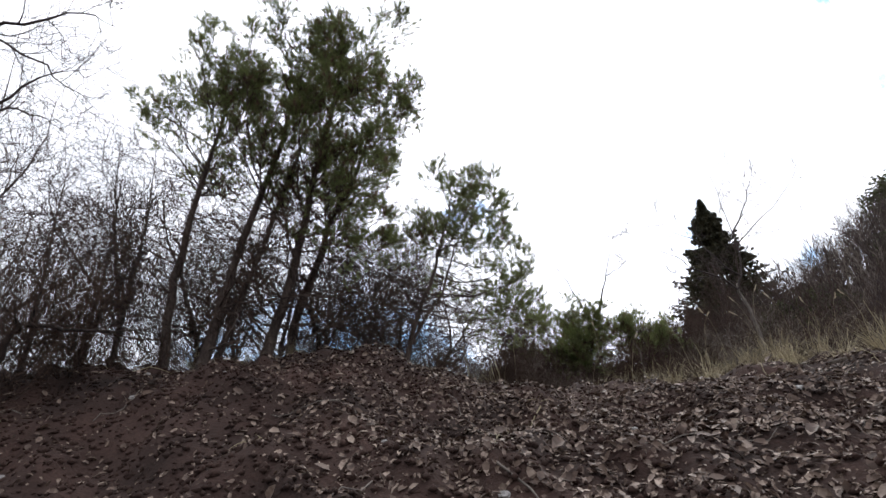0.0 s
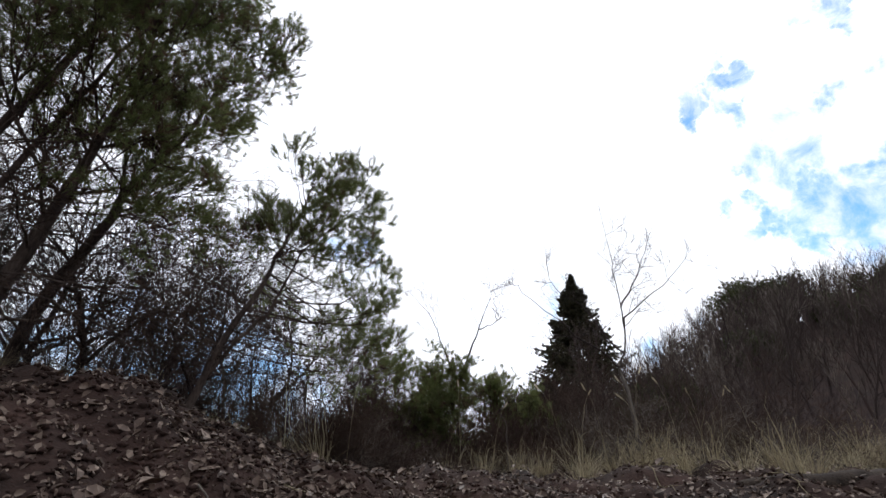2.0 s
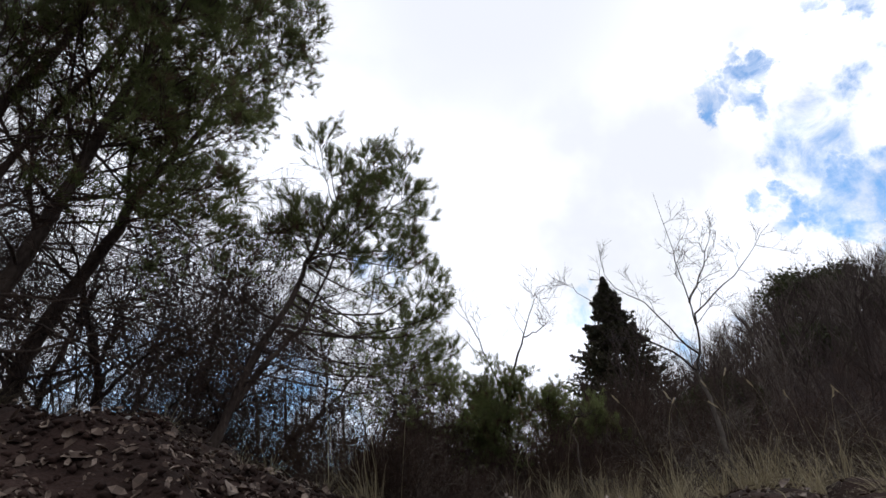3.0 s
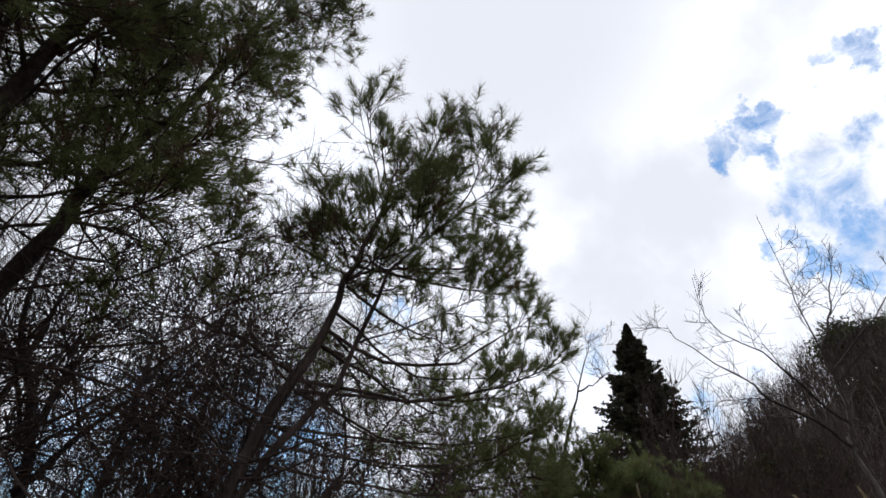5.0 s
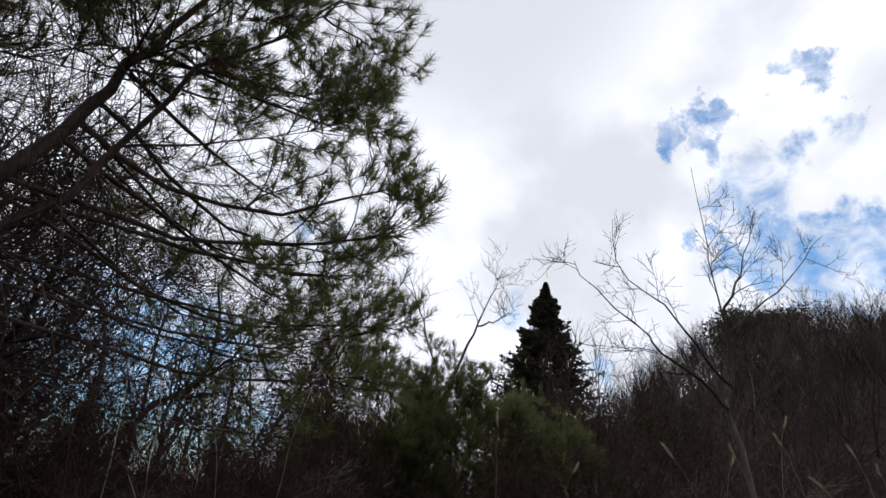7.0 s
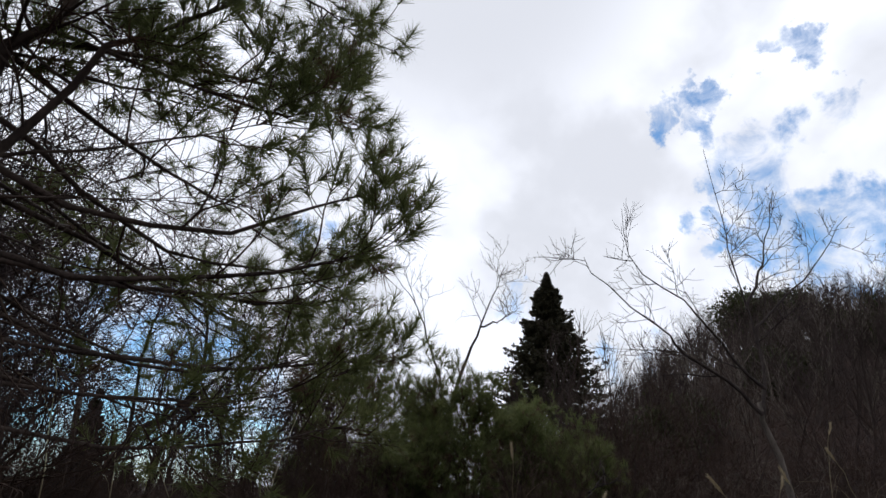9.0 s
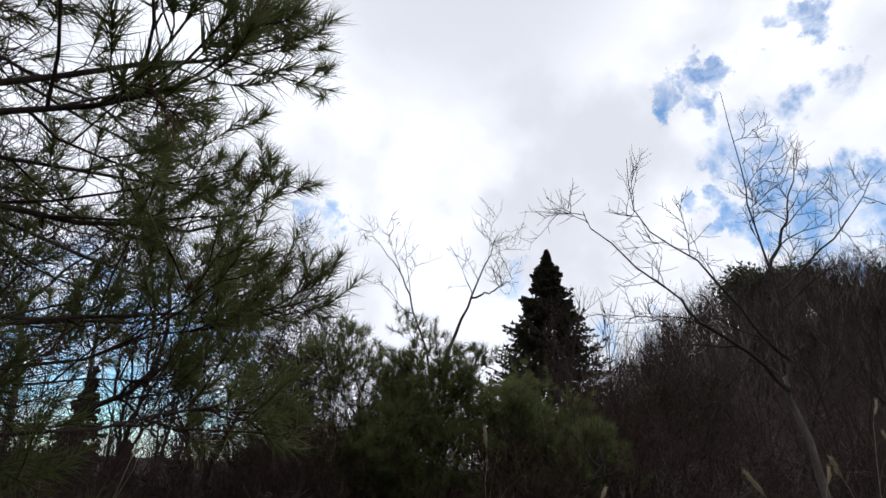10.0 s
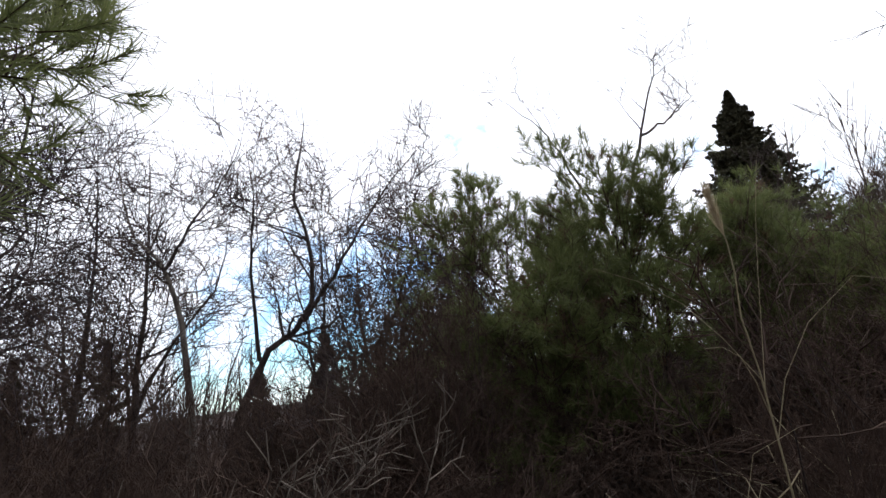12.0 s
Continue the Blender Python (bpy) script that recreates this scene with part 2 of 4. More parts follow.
def needles(rng, P, R, per, span, angle, length, width):
    """Fine needles that point forward along the shoots P."""
    B = P.shape[0]
    which = np.repeat(np.arange(B), per)
    at, t, _ = along(P, R, which, rng.uniform(span[0], span[1], len(which)))
    side = unit(np.cross(t, rng.normal(0, 1, t.shape)))
    a = np.radians(rng.uniform(angle[0], angle[1], len(which)))[:, None]
    d = unit(np.cos(a) * t + np.sin(a) * side)
    L = rng.uniform(length[0], length[1], len(which))[:, None]
    w = unit(np.cross(d, rng.normal(0, 1, d.shape))) * width
    V = np.stack((at - w, at + w, at + d * L), 1).reshape(-1, 3)
    return V, np.arange(len(V)).reshape(-1, 3)


def flakes(rng, at, size, flat=1.0):
    """Small leaf pieces at the places given, turned every way."""
    B = len(at)
    a = unit(rng.normal(0, 1, (B, 3)) * (1, 1, flat))
    b = unit(np.cross(a, rng.normal(0, 1, (B, 3))))
    s = rng.uniform(0.6, 1.3, (B, 1)) * size
    V = np.stack((at - a * s, at + b * s * 0.5, at + a * s, at - b * s * 0.5), 1).reshape(-1, 3)
    return V, np.arange(len(V)).reshape(-1, 4)


# ---- ground ----
wave = np.random.default_rng(11)
WAVES = [(2 * math.pi / w, ang, ph, w) for w, ang, ph in zip(np.geomspace(0.28, 3.2, 18), wave.uniform(0, 6.28, 18), wave.uniform(0, 6.28, 18))]


def step(v, lo, hi):
    t = np.clip((v - lo) / (hi - lo), 0, 1)
    return t * t * (3 - 2 * t)


def height(x, y):
    """Height of the ground: a bank that climbs to a low mound and a terrace, a hillside to the east, a valley beyond."""
    x, y = np.asarray(x, float), np.asarray(y, float)
    k = 0.55
    ramp = 0.36 * np.clip(y, -9, None)
    h = 2.12 - k * np.logaddexp(0, (2.12 - ramp) / k) + k * np.logaddexp(0, (2.12 - 0.36 * 30) / k)
    h = h + 0.03
    h = h + 0.88 * step(-x, -1.7, 1.6) * step(y, 3.5, 7.2) * (1 - step(y, 8.6, 13))
    h = h + 0.12 * step(x, 3.5, 7) * step(y, 3, 6)
    r = np.hypot(x - 0.8, y - 5)
    az = np.degrees(np.arctan2(x - 0.8, y - 5))
    east = step(az, 29, 52) * (1 - step(az, 120, 175))
    valley = (1 - step(az, 18, 36)) * (1 - step(-az, 60, 110))
    h = h + east * (11.0 * step(r, 9, 46) + 22 * step(r, 46, 260))
    h = h - valley * (0.085 * np.clip(r - 6, 0, 10) + 0.22 * np.clip(r - 16, 0, 70))
    mid = (1 - valley) * (1 - east) * step(az, 0, 20)
    h = h + mid * 2.0 * step(r, 20, 60)
    lump = 0
    for f, ang, ph, w in WAVES:
        lump = lump + 0.024 * w ** 0.6 * np.sin(f * (x * math.cos(ang) + y * math.sin(ang)) + ph + 1.3 * np.sin(0.7 * x + 0.9 * y + ph))
    return h + lump * np.clip(1.6 - r / 40, 0.4, 1.0)


def axis(lo, hi, fine, far):
    inner = np.arange(lo, hi + 1e-6, fine)
    out = fine * 1.6 * (1.17 ** np.arange(1, 60))
    out = np.cumsum(out)
    out = out[out < far]
    return np.concatenate((lo - out[::-1], inner, hi + out))


gx, gy = axis(-7.0, 8.0, 0.075, 2500), axis(-2.0, 12.0, 0.075, 2500)
X, Y = np.meshgrid(gx, gy)
Z = height(X, Y)
nx = len(gx)
i, j = np.meshgrid(np.arange(nx - 1), np.arange(len(gy) - 1))
q = (j * nx + i).ravel()
ground = new("ground", mesh_of("ground", [(np.stack((X, Y, Z), -1), np.stack((q, q + 1, q + nx + 1, q + nx), -1))], SOIL))
tagged(ground, "dark brown earth bank of crumbled soil and leaf mould", "ground", kind="structure")


def on_ground(x, y, sink=0.0):
    return (x, y, float(height(x, y)) - sink)


# ---- pine trees ----
def pine(name, base, stems, label, seed, limbs=9, reach=(1.2, 2.2), limb_span=(0.3, 0.97), rise=0.25, density=1.0, needle=(0.065, 0.105), needle_per=48, leafy=(0.5, 1.0), group="pines", angle=(50, 85), radius=0.07, dead=0, bias=None, green=0.72, withered=0.12, dead_reach=(0.8, 2.0), boughs=(), shoots=5, needle_width=0.0021, thick=0.36, inner=0.36):
    """A pine with one or more stems (points relative to the base), each with spreading limbs, twigs and tufts of needles at the ends."""
    rng = np.random.default_rng(seed)
    root = thing(name, base, label, "tree", group)
    twig_pieces, leaf_pieces, brown_pieces = [], [], []
    for k, pts in enumerate(stems):
        P = curve(pts, 18, 0.010, rng)
        size = radius * (1.0 if k == 0 else 0.6)
        R = size * np.linspace(1.0, 0.12, 18)
        R[0] *= 1.3
        part("trunk", [tubes(P, R, 9)], PINE_BARK, root)
        LP, LR = spawn(rng, P[None], R[None], limbs, limb_span, angle, reach, 9, rise, 0.10, thick, 0.22, 0.007, 0.45)
        if bias is not None:
            push = np.asarray(bias, float) * np.linspace(0, 1, 9)[:, None] ** 1.2
            LP = LP + push[None] * rng.uniform(0.3, 1.1, (limbs, 1, 1))
        if k == 0 and boughs:
            BP = np.stack([curve(np.asarray(p) - np.asarray(base), 9, 0.010, rng) for p in boughs])
            BR = np.linspace(0.0125, 0.004, 9)[None] * rng.uniform(0.7, 1.1, (len(boughs), 1))
            LP, LR = np.concatenate((LP, BP)), np.concatenate((LR, BR))
        for a, b in zip(LP, LR):
            part("limb", [tubes(a, b, 6)], PINE_BARK, root)
        lead = P[None, -8:], R[None, -8:]
        SP, SR = spawn(rng, LP, LR, int(13 * density), (inner, 1.0), (25, 70), (0.28, 0.7), 5, 0.2, 0.15, 0.6, 0.4, 0.0035, 0.4)
        S2 = spawn(rng, *lead, int(12 * density), (0.4, 1.0), (25, 70), (0.25, 0.6), 5, 0.3, 0.12, 0.6, 0.4, 0.0035, 0.4)
        S3 = spawn(rng, LP, LR, 3, (0.93, 1.0), (5, 40), (0.22, 0.42), 5, 0.15, 0.10, 0.8, 0.5, 0.0035, 0.4)
        SP, SR = np.concatenate((SP, S2[0], S3[0])), np.concatenate((SR, S2[1], S3[1]))
        TP, TR = spawn(rng, SP, SR, shoots, (0.25, 1.0), (25, 80), (0.10, 0.30), 4, 0.2, 0.14, 0.7, 0.5, 0.0022, 0.6)
        twig_pieces += [tubes(SP, SR, 4), tubes(TP, TR, 3)]
        ends = np.concatenate((SP[:, -4:], TP)), np.concatenate((SR[:, -4:], TR))
        dice = rng.random(len(ends[0]))
        keep, brown = dice < green, dice > 1 - withered
        leaf_pieces.append(needles(rng, ends[0][keep], ends[1][keep], needle_per, leafy, (14, 66), needle, needle_width))
        if brown.any():
            brown_pieces.append(needles(rng, ends[0][brown], ends[1][brown], needle_per * 2 // 3, leafy, (20, 90), needle, needle_width))
        if dead:
            DP, DR = spawn(rng, P[None], R[None], dead, (0.08, 0.62), (60, 95), dead_reach, 7, 0.0, 0.16, 0.24, 0.2, 0.005)
            D2 = spawn(rng, DP, DR, 10, (0.2, 1.0), (25, 75), (0.25, 0.9), 5, 0.05, 0.18, 0.6, 0.4, 0.003)
            D3 = spawn(rng, *D2, 6, (0.2, 1.0), (25, 75), (0.12, 0.45), 4, 0.05, 0.18, 0.6, 0.5, 0.002)
            for a, b in zip(DP, DR):
                part("dead_limb", [tubes(a, b, 5)], PINE_BARK, root, "bare dead limb")
            twig_pieces += [tubes(*D2, 3), tubes(*D3, 3)]
    part("twig_spray", twig_pieces, TWIG, root, kind="stuff")
    part("crown", leaf_pieces, NEEDLE, root, "dull green tufts of long needles", "stuff", False)
    if brown_pieces:
        part("withered_foliage", brown_pieces, BROWN_NEEDLE, root, "withered brown tufts of needles", "stuff", False)
    return root


def rel(base, *points):
    return [tuple(p[i] - base[i] for i in range(3)) for p in points]


pine("pine_tree", on_ground(-3.65, 7.6, 0.1), [[(0, 0, 0), (0.05, 0, 1.2), (0.28, 0, 2.7), (0.6, 0, 4.1), (0.75, 0, 4.7)]],
     "tall slender pine with a bare grey-brown trunk leaning over the bank", 21, 22, (1.0, 1.9), (0.5, 0.99), dead=30, needle_per=40, radius=0.075, bias=(-0.25, 0, 0))
pine("pine_tree", on_ground(-3.05, 7.4, 0.1), [[(0, 0, 0), (0.2, 0, 0.9), (0.45, 0, 1.8), (0.9, 0.1, 3.3), (1.15, 0.1, 4.4), (1.3, 0.1, 5.0)], [(0.1, 0.15, 0), (0.38, 0.2, 1.0), (0.72, 0.25, 2.0), (1.1, 0.3, 3.2), (1.5, 0.3, 4.3), (1.75, 0.3, 4.8)]],
     "tall pine with two close stems and dense dull green needles", 22, 15, (1.0, 2.0), (0.40, 0.98), dead=26, needle_per=40, withered=0.2, radius=0.085,
     boughs=[[(-2.35, 7.3, 4.9), (-1.6, 7.0, 4.9), (-1.1, 6.9, 5.0)], [(-2.2, 7.3, 5.4), (-1.5, 7.1, 5.6), (-0.9, 7.0, 5.7)], [(-2.5, 7.3, 4.4), (-1.8, 7.2, 4.3), (-1.1, 7.2, 4.4)], [(-2.1, 7.3, 5.9), (-1.6, 6.8, 6.2), (-1.2, 6.5, 6.4)]])
pine("pine_tree", on_ground(-2.35, 7.7, 0.1), [[(0, 0, 0), (0.3, 0.05, 1.0), (0.55, 0.1, 2.1), (0.8, 0.1, 3.3), (1.1, 0.1, 4.6), (1.15, 0.1, 5.0)]],
     "tall pine with a leaning trunk and a full green crown", 23, 27, (1.1, 2.1), (0.28, 0.98), dead=36, needle_per=42, withered=0.2, bias=(0.1, 0, 0), radius=0.085,
     boughs=[[(-1.75, 7.8, 5.0), (-1.0, 7.7, 5.2), (-0.5, 7.6, 5.4)], [(-1.6, 7.8, 6.0), (-0.9, 7.9, 6.2), (-0.5, 7.9, 6.4)], [(-1.8, 7.8, 4.5), (-1.1, 7.6, 4.5), (-0.6, 7.5, 4.8)], [(-1.4, 7.8, 6.8), (-0.9, 7.5, 7.0), (-0.6, 7.2, 7.1)],
             [(-1.75, 7.8, 4.8), (-1.2, 8.2, 5.0), (-0.6, 8.5, 5.3)], [(-1.6, 7.8, 5.6), (-0.9, 7.3, 5.8), (-0.5, 7.0, 5.9)], [(-1.7, 7.8, 5.3), (-1.0, 8.0, 5.9), (-0.5, 8.1, 6.1)], [(-1.9, 7.8, 4.3), (-1.2, 7.5, 4.2), (-0.6, 7.4, 4.4)], [(-1.75, 7.8, 4.9), (-1.1, 7.2, 5.1), (-0.6, 6.9, 5.2)]])
K0 = on_ground(-2.3, 8.75, 0.1)
pine("pine_tree", K0, [rel(K0, K0, (-2.05, 8.65, 3.9), (-1.68, 8.6, 4.82), (-1.53, 8.6, 5.35), (-1.14, 8.6, 6.04), (-0.88, 8.6, 6.8), (-0.75, 8.6, 7.3))],
     "leaning pine with dull brownish-green needles over the bank", 25, 20, (0.9, 1.8), (0.36, 0.97), dead=18, needle_per=44, radius=0.08, green=0.65, withered=0.28,
     boughs=[[(-1.75, 8.6, 4.4), (-0.93, 8.4, 4.51), (-0.61, 8.4, 4.74), (-0.02, 8.4, 4.86)], [(-1.9, 8.6, 4.0), (-0.84, 8.4, 4.04), (-0.4, 8.4, 4.36), (0.15, 8.4, 4.47)]])
J0 = on_ground(-0.48, 8.5, 0.1)
pine("pine_tree", J0, [rel(J0, J0, (-0.23, 8.4, 3.38), (-0.01, 8.4, 3.86), (0.13, 8.4, 4.16), (0.23, 8.4, 4.5), (0.35, 8.4, 4.84), (0.52, 8.4, 5.4), (0.58, 8.4, 5.65)),
                       rel(J0, (-0.3, 8.45, 3.1), (-0.07, 8.35, 3.45), (0.2, 8.35, 3.77), (0.34, 8.35, 4.09), (0.55, 8.35, 4.67), (0.85, 8.35, 4.98), (1.05, 8.35, 5.25))],
     "small forked pine with long level boughs and open tufts", 24, 10, (0.5, 1.0), (0.45, 0.97), rise=0.15, dead=11, needle_per=62, needle=(0.065, 0.105), shoots=4, radius=0.044, density=0.66, dead_reach=(0.6, 1.5), green=0.84, withered=0.08, needle_width=0.0017,
     boughs=[[(0.13, 8.4, 4.2), (0.51, 8.5, 4.03), (1.02, 8.6, 4.1), (1.31, 8.65, 4.3), (1.55, 8.7, 4.45)], [(-0.01, 8.4, 3.86), (0.49, 8.35, 3.78), (0.8, 8.3, 3.74), (1.22, 8.25, 3.83), (1.5, 8.2, 3.95)],
             [(0.28, 8.4, 4.66), (0.7, 8.4, 4.6), (1.1, 8.4, 4.54), (1.3, 8.4, 4.62)], [(0.3, 8.4, 4.6), (0.7, 8.5, 4.75), (1.1, 8.55, 4.8), (1.3, 8.6, 4.95)],
             [(-0.15, 8.42, 3.5), (0.6, 8.7, 3.45), (1.2, 8.9, 3.52), (1.62, 9.0, 3.68)], [(0.0, 8.42, 3.8), (0.7, 8.9, 3.6), (1.25, 9.3, 3.72), (1.6, 9.6, 3.85)], [(-0.1, 8.42, 3.6), (0.5, 8.95, 3.5), (1.0, 9.3, 3.5), (1.4, 9.45, 3.55)],
             [(0.0, 8.4, 3.9), (-0.5, 8.5, 4.2), (-1.1, 8.5, 4.3)], [(0.15, 8.4, 4.2), (0.6, 9.3, 4.15), (1.1, 9.9, 4.2)], [(0.25, 8.4, 4.5), (0.7, 9.0, 4.5), (1.1, 9.4, 4.55)], [(0.2, 8.4, 4.3), (0.8, 8.9, 4.1), (1.4, 9.1, 4.15)],
             [(0.0, 8.4, 3.9), (0.5, 9.3, 3.75), (0.9, 10.0, 3.8)], [(0.1, 8.4, 4.1), (0.3, 9.0, 4.2), (0.2, 9.7, 4.4)],
             [(-0.1, 8.42, 3.6), (0.8, 8.8, 3.6), (1.5, 9.05, 3.7), (1.82, 9.12, 3.8)], [(0.0, 8.42, 3.8), (0.9, 8.9, 3.9), (1.4, 9.1, 4.0), (1.65, 9.2, 4.12)], [(-0.1, 8.45, 3.4), (0.7, 8.75, 3.3), (1.3, 8.95, 3.35), (1.65, 9.05, 3.45)], [(0.1, 8.4, 4.1), (0.6, 9.2, 4.1), (1.1, 9.8, 4.05), (1.45, 10.1, 4.15)]])
SAPLINGS = [(3.73, 12.44, 2.25, 31, 1.3), (2.95, 12.7, 2.15, 33, 1.2), (4.6, 12.6, 1.55, 32, 1.05), (5.3, 13.3, 1.7, 34, 0.9), (3.9, 13.9, 2.0, 35, 0.9), (2.4, 13.6, 1.6, 38, 0.8), (3.3, 12.2, 1.5, 37, 0.9), (5.1, 12.0, 1.1, 39, 0.8)]
for x, y, tall, seed, wide in SAPLINGS:
    pine("pine_sapling", on_ground(x, y, 0.05), [[(0, 0, 0), (0.03, 0, tall * 0.35), (-0.02, 0.03, tall * 0.7), (0.02, 0, tall)]],
         "bushy young pine with upright green shoots among dry brush", seed, 18, (0.5 * wide, 0.95 * wide), (0.12, 0.9), rise=0.7, density=0.5, needle_per=46, radius=0.03, green=0.85, withered=0.08, angle=(50, 80), group="young pines", dead=2, dead_reach=(0.3, 0.7), shoots=4, inner=0.45)


# ---- bare trees ----
def bare_tree(name, base, stems, label, seed, bark=BARE_BARK, radius=0.06, side=(6, 5, 4), lengths=((0.6, 1.6), (0.3, 0.9), (0.15, 0.5)), up=0.25, group="bare trees", wiggle=0.14, angle=(25, 65), span=(0.3, 1.0), twig=BARE_TWIG, fine_r=0.0032, stump=0.05):
    rng = np.random.default_rng(seed)
    root = thing(name, base, label, "tree", group)
    fine = []
    for k, pts in enumerate(stems):
        P = curve(pts, 14, 0.015, rng)
        end = stump if k == 0 else 0.05
        R = radius * (1.0 if k == 0 else 0.45) * np.linspace(1, end, 14) ** 1.15 + 0.0025
        part("trunk" if k == 0 else "limb", [tubes(P, R, 7)], bark if k == 0 else BARE_BARK, root)
        if k == 0 and stump > 0.3:
            continue
        a = spawn(rng, P[None], R[None], side[0], span if k == 0 else (0.2, 1.0), angle, lengths[0], 7, up, wiggle, 0.55, 0.2, 0.005, 0.2)
        b = spawn(rng, *a, side[1], (0.2, 1.0), angle, lengths[1], 5, up, wiggle, 0.6, 0.4, fine_r * 1.5, 0.2)
        c = spawn(rng, *b, side[2], (0.2, 1.0), angle, lengths[2], 3, up, wiggle, 0.6, 0.6, fine_r, 0.2)
        for p, r in zip(*a):
            part("branch", [tubes(p, r, 5)], BARE_BARK, root)
        fine += [tubes(*b, 3), tubes(*c, 3)]
    part("twig_spray", fine, twig, root, kind="stuff")
    return root


D0 = on_ground(6.5, 10.6, 0.1)
bare_tree("bare_tree", D0, [
    rel(D0, (6.5, 10.6, D0[2]), (6.49, 10.62, 2.6), (6.41, 10.58, 3.13), (6.4, 10.62, 3.6), (6.33, 10.65, 4.05), (6.4, 10.68, 4.2)),
    rel(D0, (6.33, 10.65, 4.05), (6.53, 10.7, 4.4), (6.66, 10.8, 4.9), (6.72, 10.9, 5.33), (6.75, 11.0, 6.08), (6.73, 11.0, 6.6), (6.6, 11.0, 7.66)),
    rel(D0, (6.33, 10.65, 4.05), (6.13, 10.75, 4.33), (5.62, 10.9, 4.68), (5.48, 11.0, 4.97), (4.83, 11.2, 5.47), (4.75, 11.3, 5.76)),
    rel(D0, (6.5, 10.7, 4.33), (6.39, 10.75, 4.48), (6.17, 10.9, 4.88), (5.98, 11.1, 5.35), (5.53, 11.36, 5.81), (5.5, 11.5, 6.7)),
    rel(D0, (6.72, 10.9, 5.33), (7.1, 10.95, 5.85), (7.45, 11.0, 6.39), (8.0, 11.1, 7.4)),
    rel(D0, (6.66, 10.8, 4.9), (6.81, 10.8, 5.18), (7.88, 10.8, 6.01), (8.8, 10.7, 7.0))],
    "slim bare tree with pale grey bark and spreading open boughs", 41, GREY_BARK, 0.042, (6, 5, 4), ((0.4, 1.0), (0.2, 0.5), (0.1, 0.28)), 0.2, wiggle=0.16, angle=(30, 75), span=(0.7, 1.0), fine_r=0.003, stump=0.5)
E0 = on_ground(4.9, 16.2, 0.1)
bare_tree("bare_tree", E0, [
    rel(E0, (4.9, 16.2, E0[2]), (5.07, 16.2, 4.32), (5.43, 16.2, 5.62), (5.71, 16.2, 6.3), (6.01, 16.2, 7.1), (6.3, 16.2, 7.8)),
    rel(E0, (5.71, 16.2, 6.3), (6.18, 16.2, 6.51), (6.66, 16.2, 6.87)),
    rel(E0, (5.07, 16.2, 4.4), (4.54, 16.2, 6.0), (4.16, 16.2, 6.7), (3.69, 16.2, 7.17))],
    "thin bare tree with upright twiggy boughs", 42, BARE_BARK, 0.045, (7, 4, 3), ((0.5, 1.3), (0.25, 0.7), (0.12, 0.35)), 0.2, wiggle=0.18, angle=(30, 70), span=(0.45, 1.0), fine_r=0.0036)
F0 = on_ground(-0.85, 16.5, 0.1)
bare_tree("bare_tree", F0, [
    rel(F0, (-0.85, 16.5, F0[2]), (-0.77, 16.5, 2.2), (-0.17, 16.5, 3.77), (0.55, 16.5, 4.31), (0.66, 16.5, 5.3), (0.47, 16.5, 6.2), (0.62, 16.5, 7.0), (0.7, 16.5, 7.6)),
    rel(F0, (0.5, 16.5, 4.25), (1.2, 16.3, 5.1), (1.9, 16.2, 6.0), (2.6, 16.2, 6.7)),
    rel(F0, (-0.17, 16.5, 3.77), (-0.3, 16.7, 5.2), (-0.2, 16.7, 6.3), (-0.3, 16.7, 7.2))],
    "crooked bare tree with fine dark branches", 43, BARE_BARK, 0.065, (13, 7, 4), ((0.7, 1.8), (0.3, 0.9), (0.15, 0.45)), 0.1, wiggle=0.26, angle=(35, 80), fine_r=0.0042)
G0 = on_ground(-0.6, 15.4, 0.1)
bare_tree("bare_tree", G0, [
    rel(G0, (-0.6, 15.4, G0[2]), (-0.72, 15.5, 3.94), (-0.98, 15.5, 4.97), (-1.42, 15.5, 5.63), (-1.6, 15.5, 6.7)),
    rel(G0, (-0.98, 15.5, 4.97), (-0.62, 15.5, 5.53), (-0.14, 15.5, 6.2), (0.2, 15.5, 6.9))],
    "bare tree forking into two grey stems", 44, GREY_BARK, 0.05, (13, 7, 4), ((0.6, 1.5), (0.3, 0.9), (0.15, 0.45)), 0.1, wiggle=0.25, angle=(35, 80), fine_r=0.0042)
H0 = on_ground(1.75, 14.6, 0.1)
bare_tree("bare_tree", H0, [
    rel(H0, (1.75, 14.6, H0[2]), (1.64, 14.5, 3.13), (1.95, 14.5, 3.9), (2.2, 14.5, 4.6), (2.3, 14.5, 5.2)),
    rel(H0, (1.64, 14.5, 3.13), (1.3, 14.6, 4.2), (1.25, 14.6, 5.4))],
    "young bare tree with thin purple-brown twigs", 45, BARE_BARK, 0.036, (11, 7, 4), ((0.5, 1.2), (0.3, 0.8), (0.15, 0.4)), 0.15, wiggle=0.24, angle=(30, 75), fine_r=0.0036)
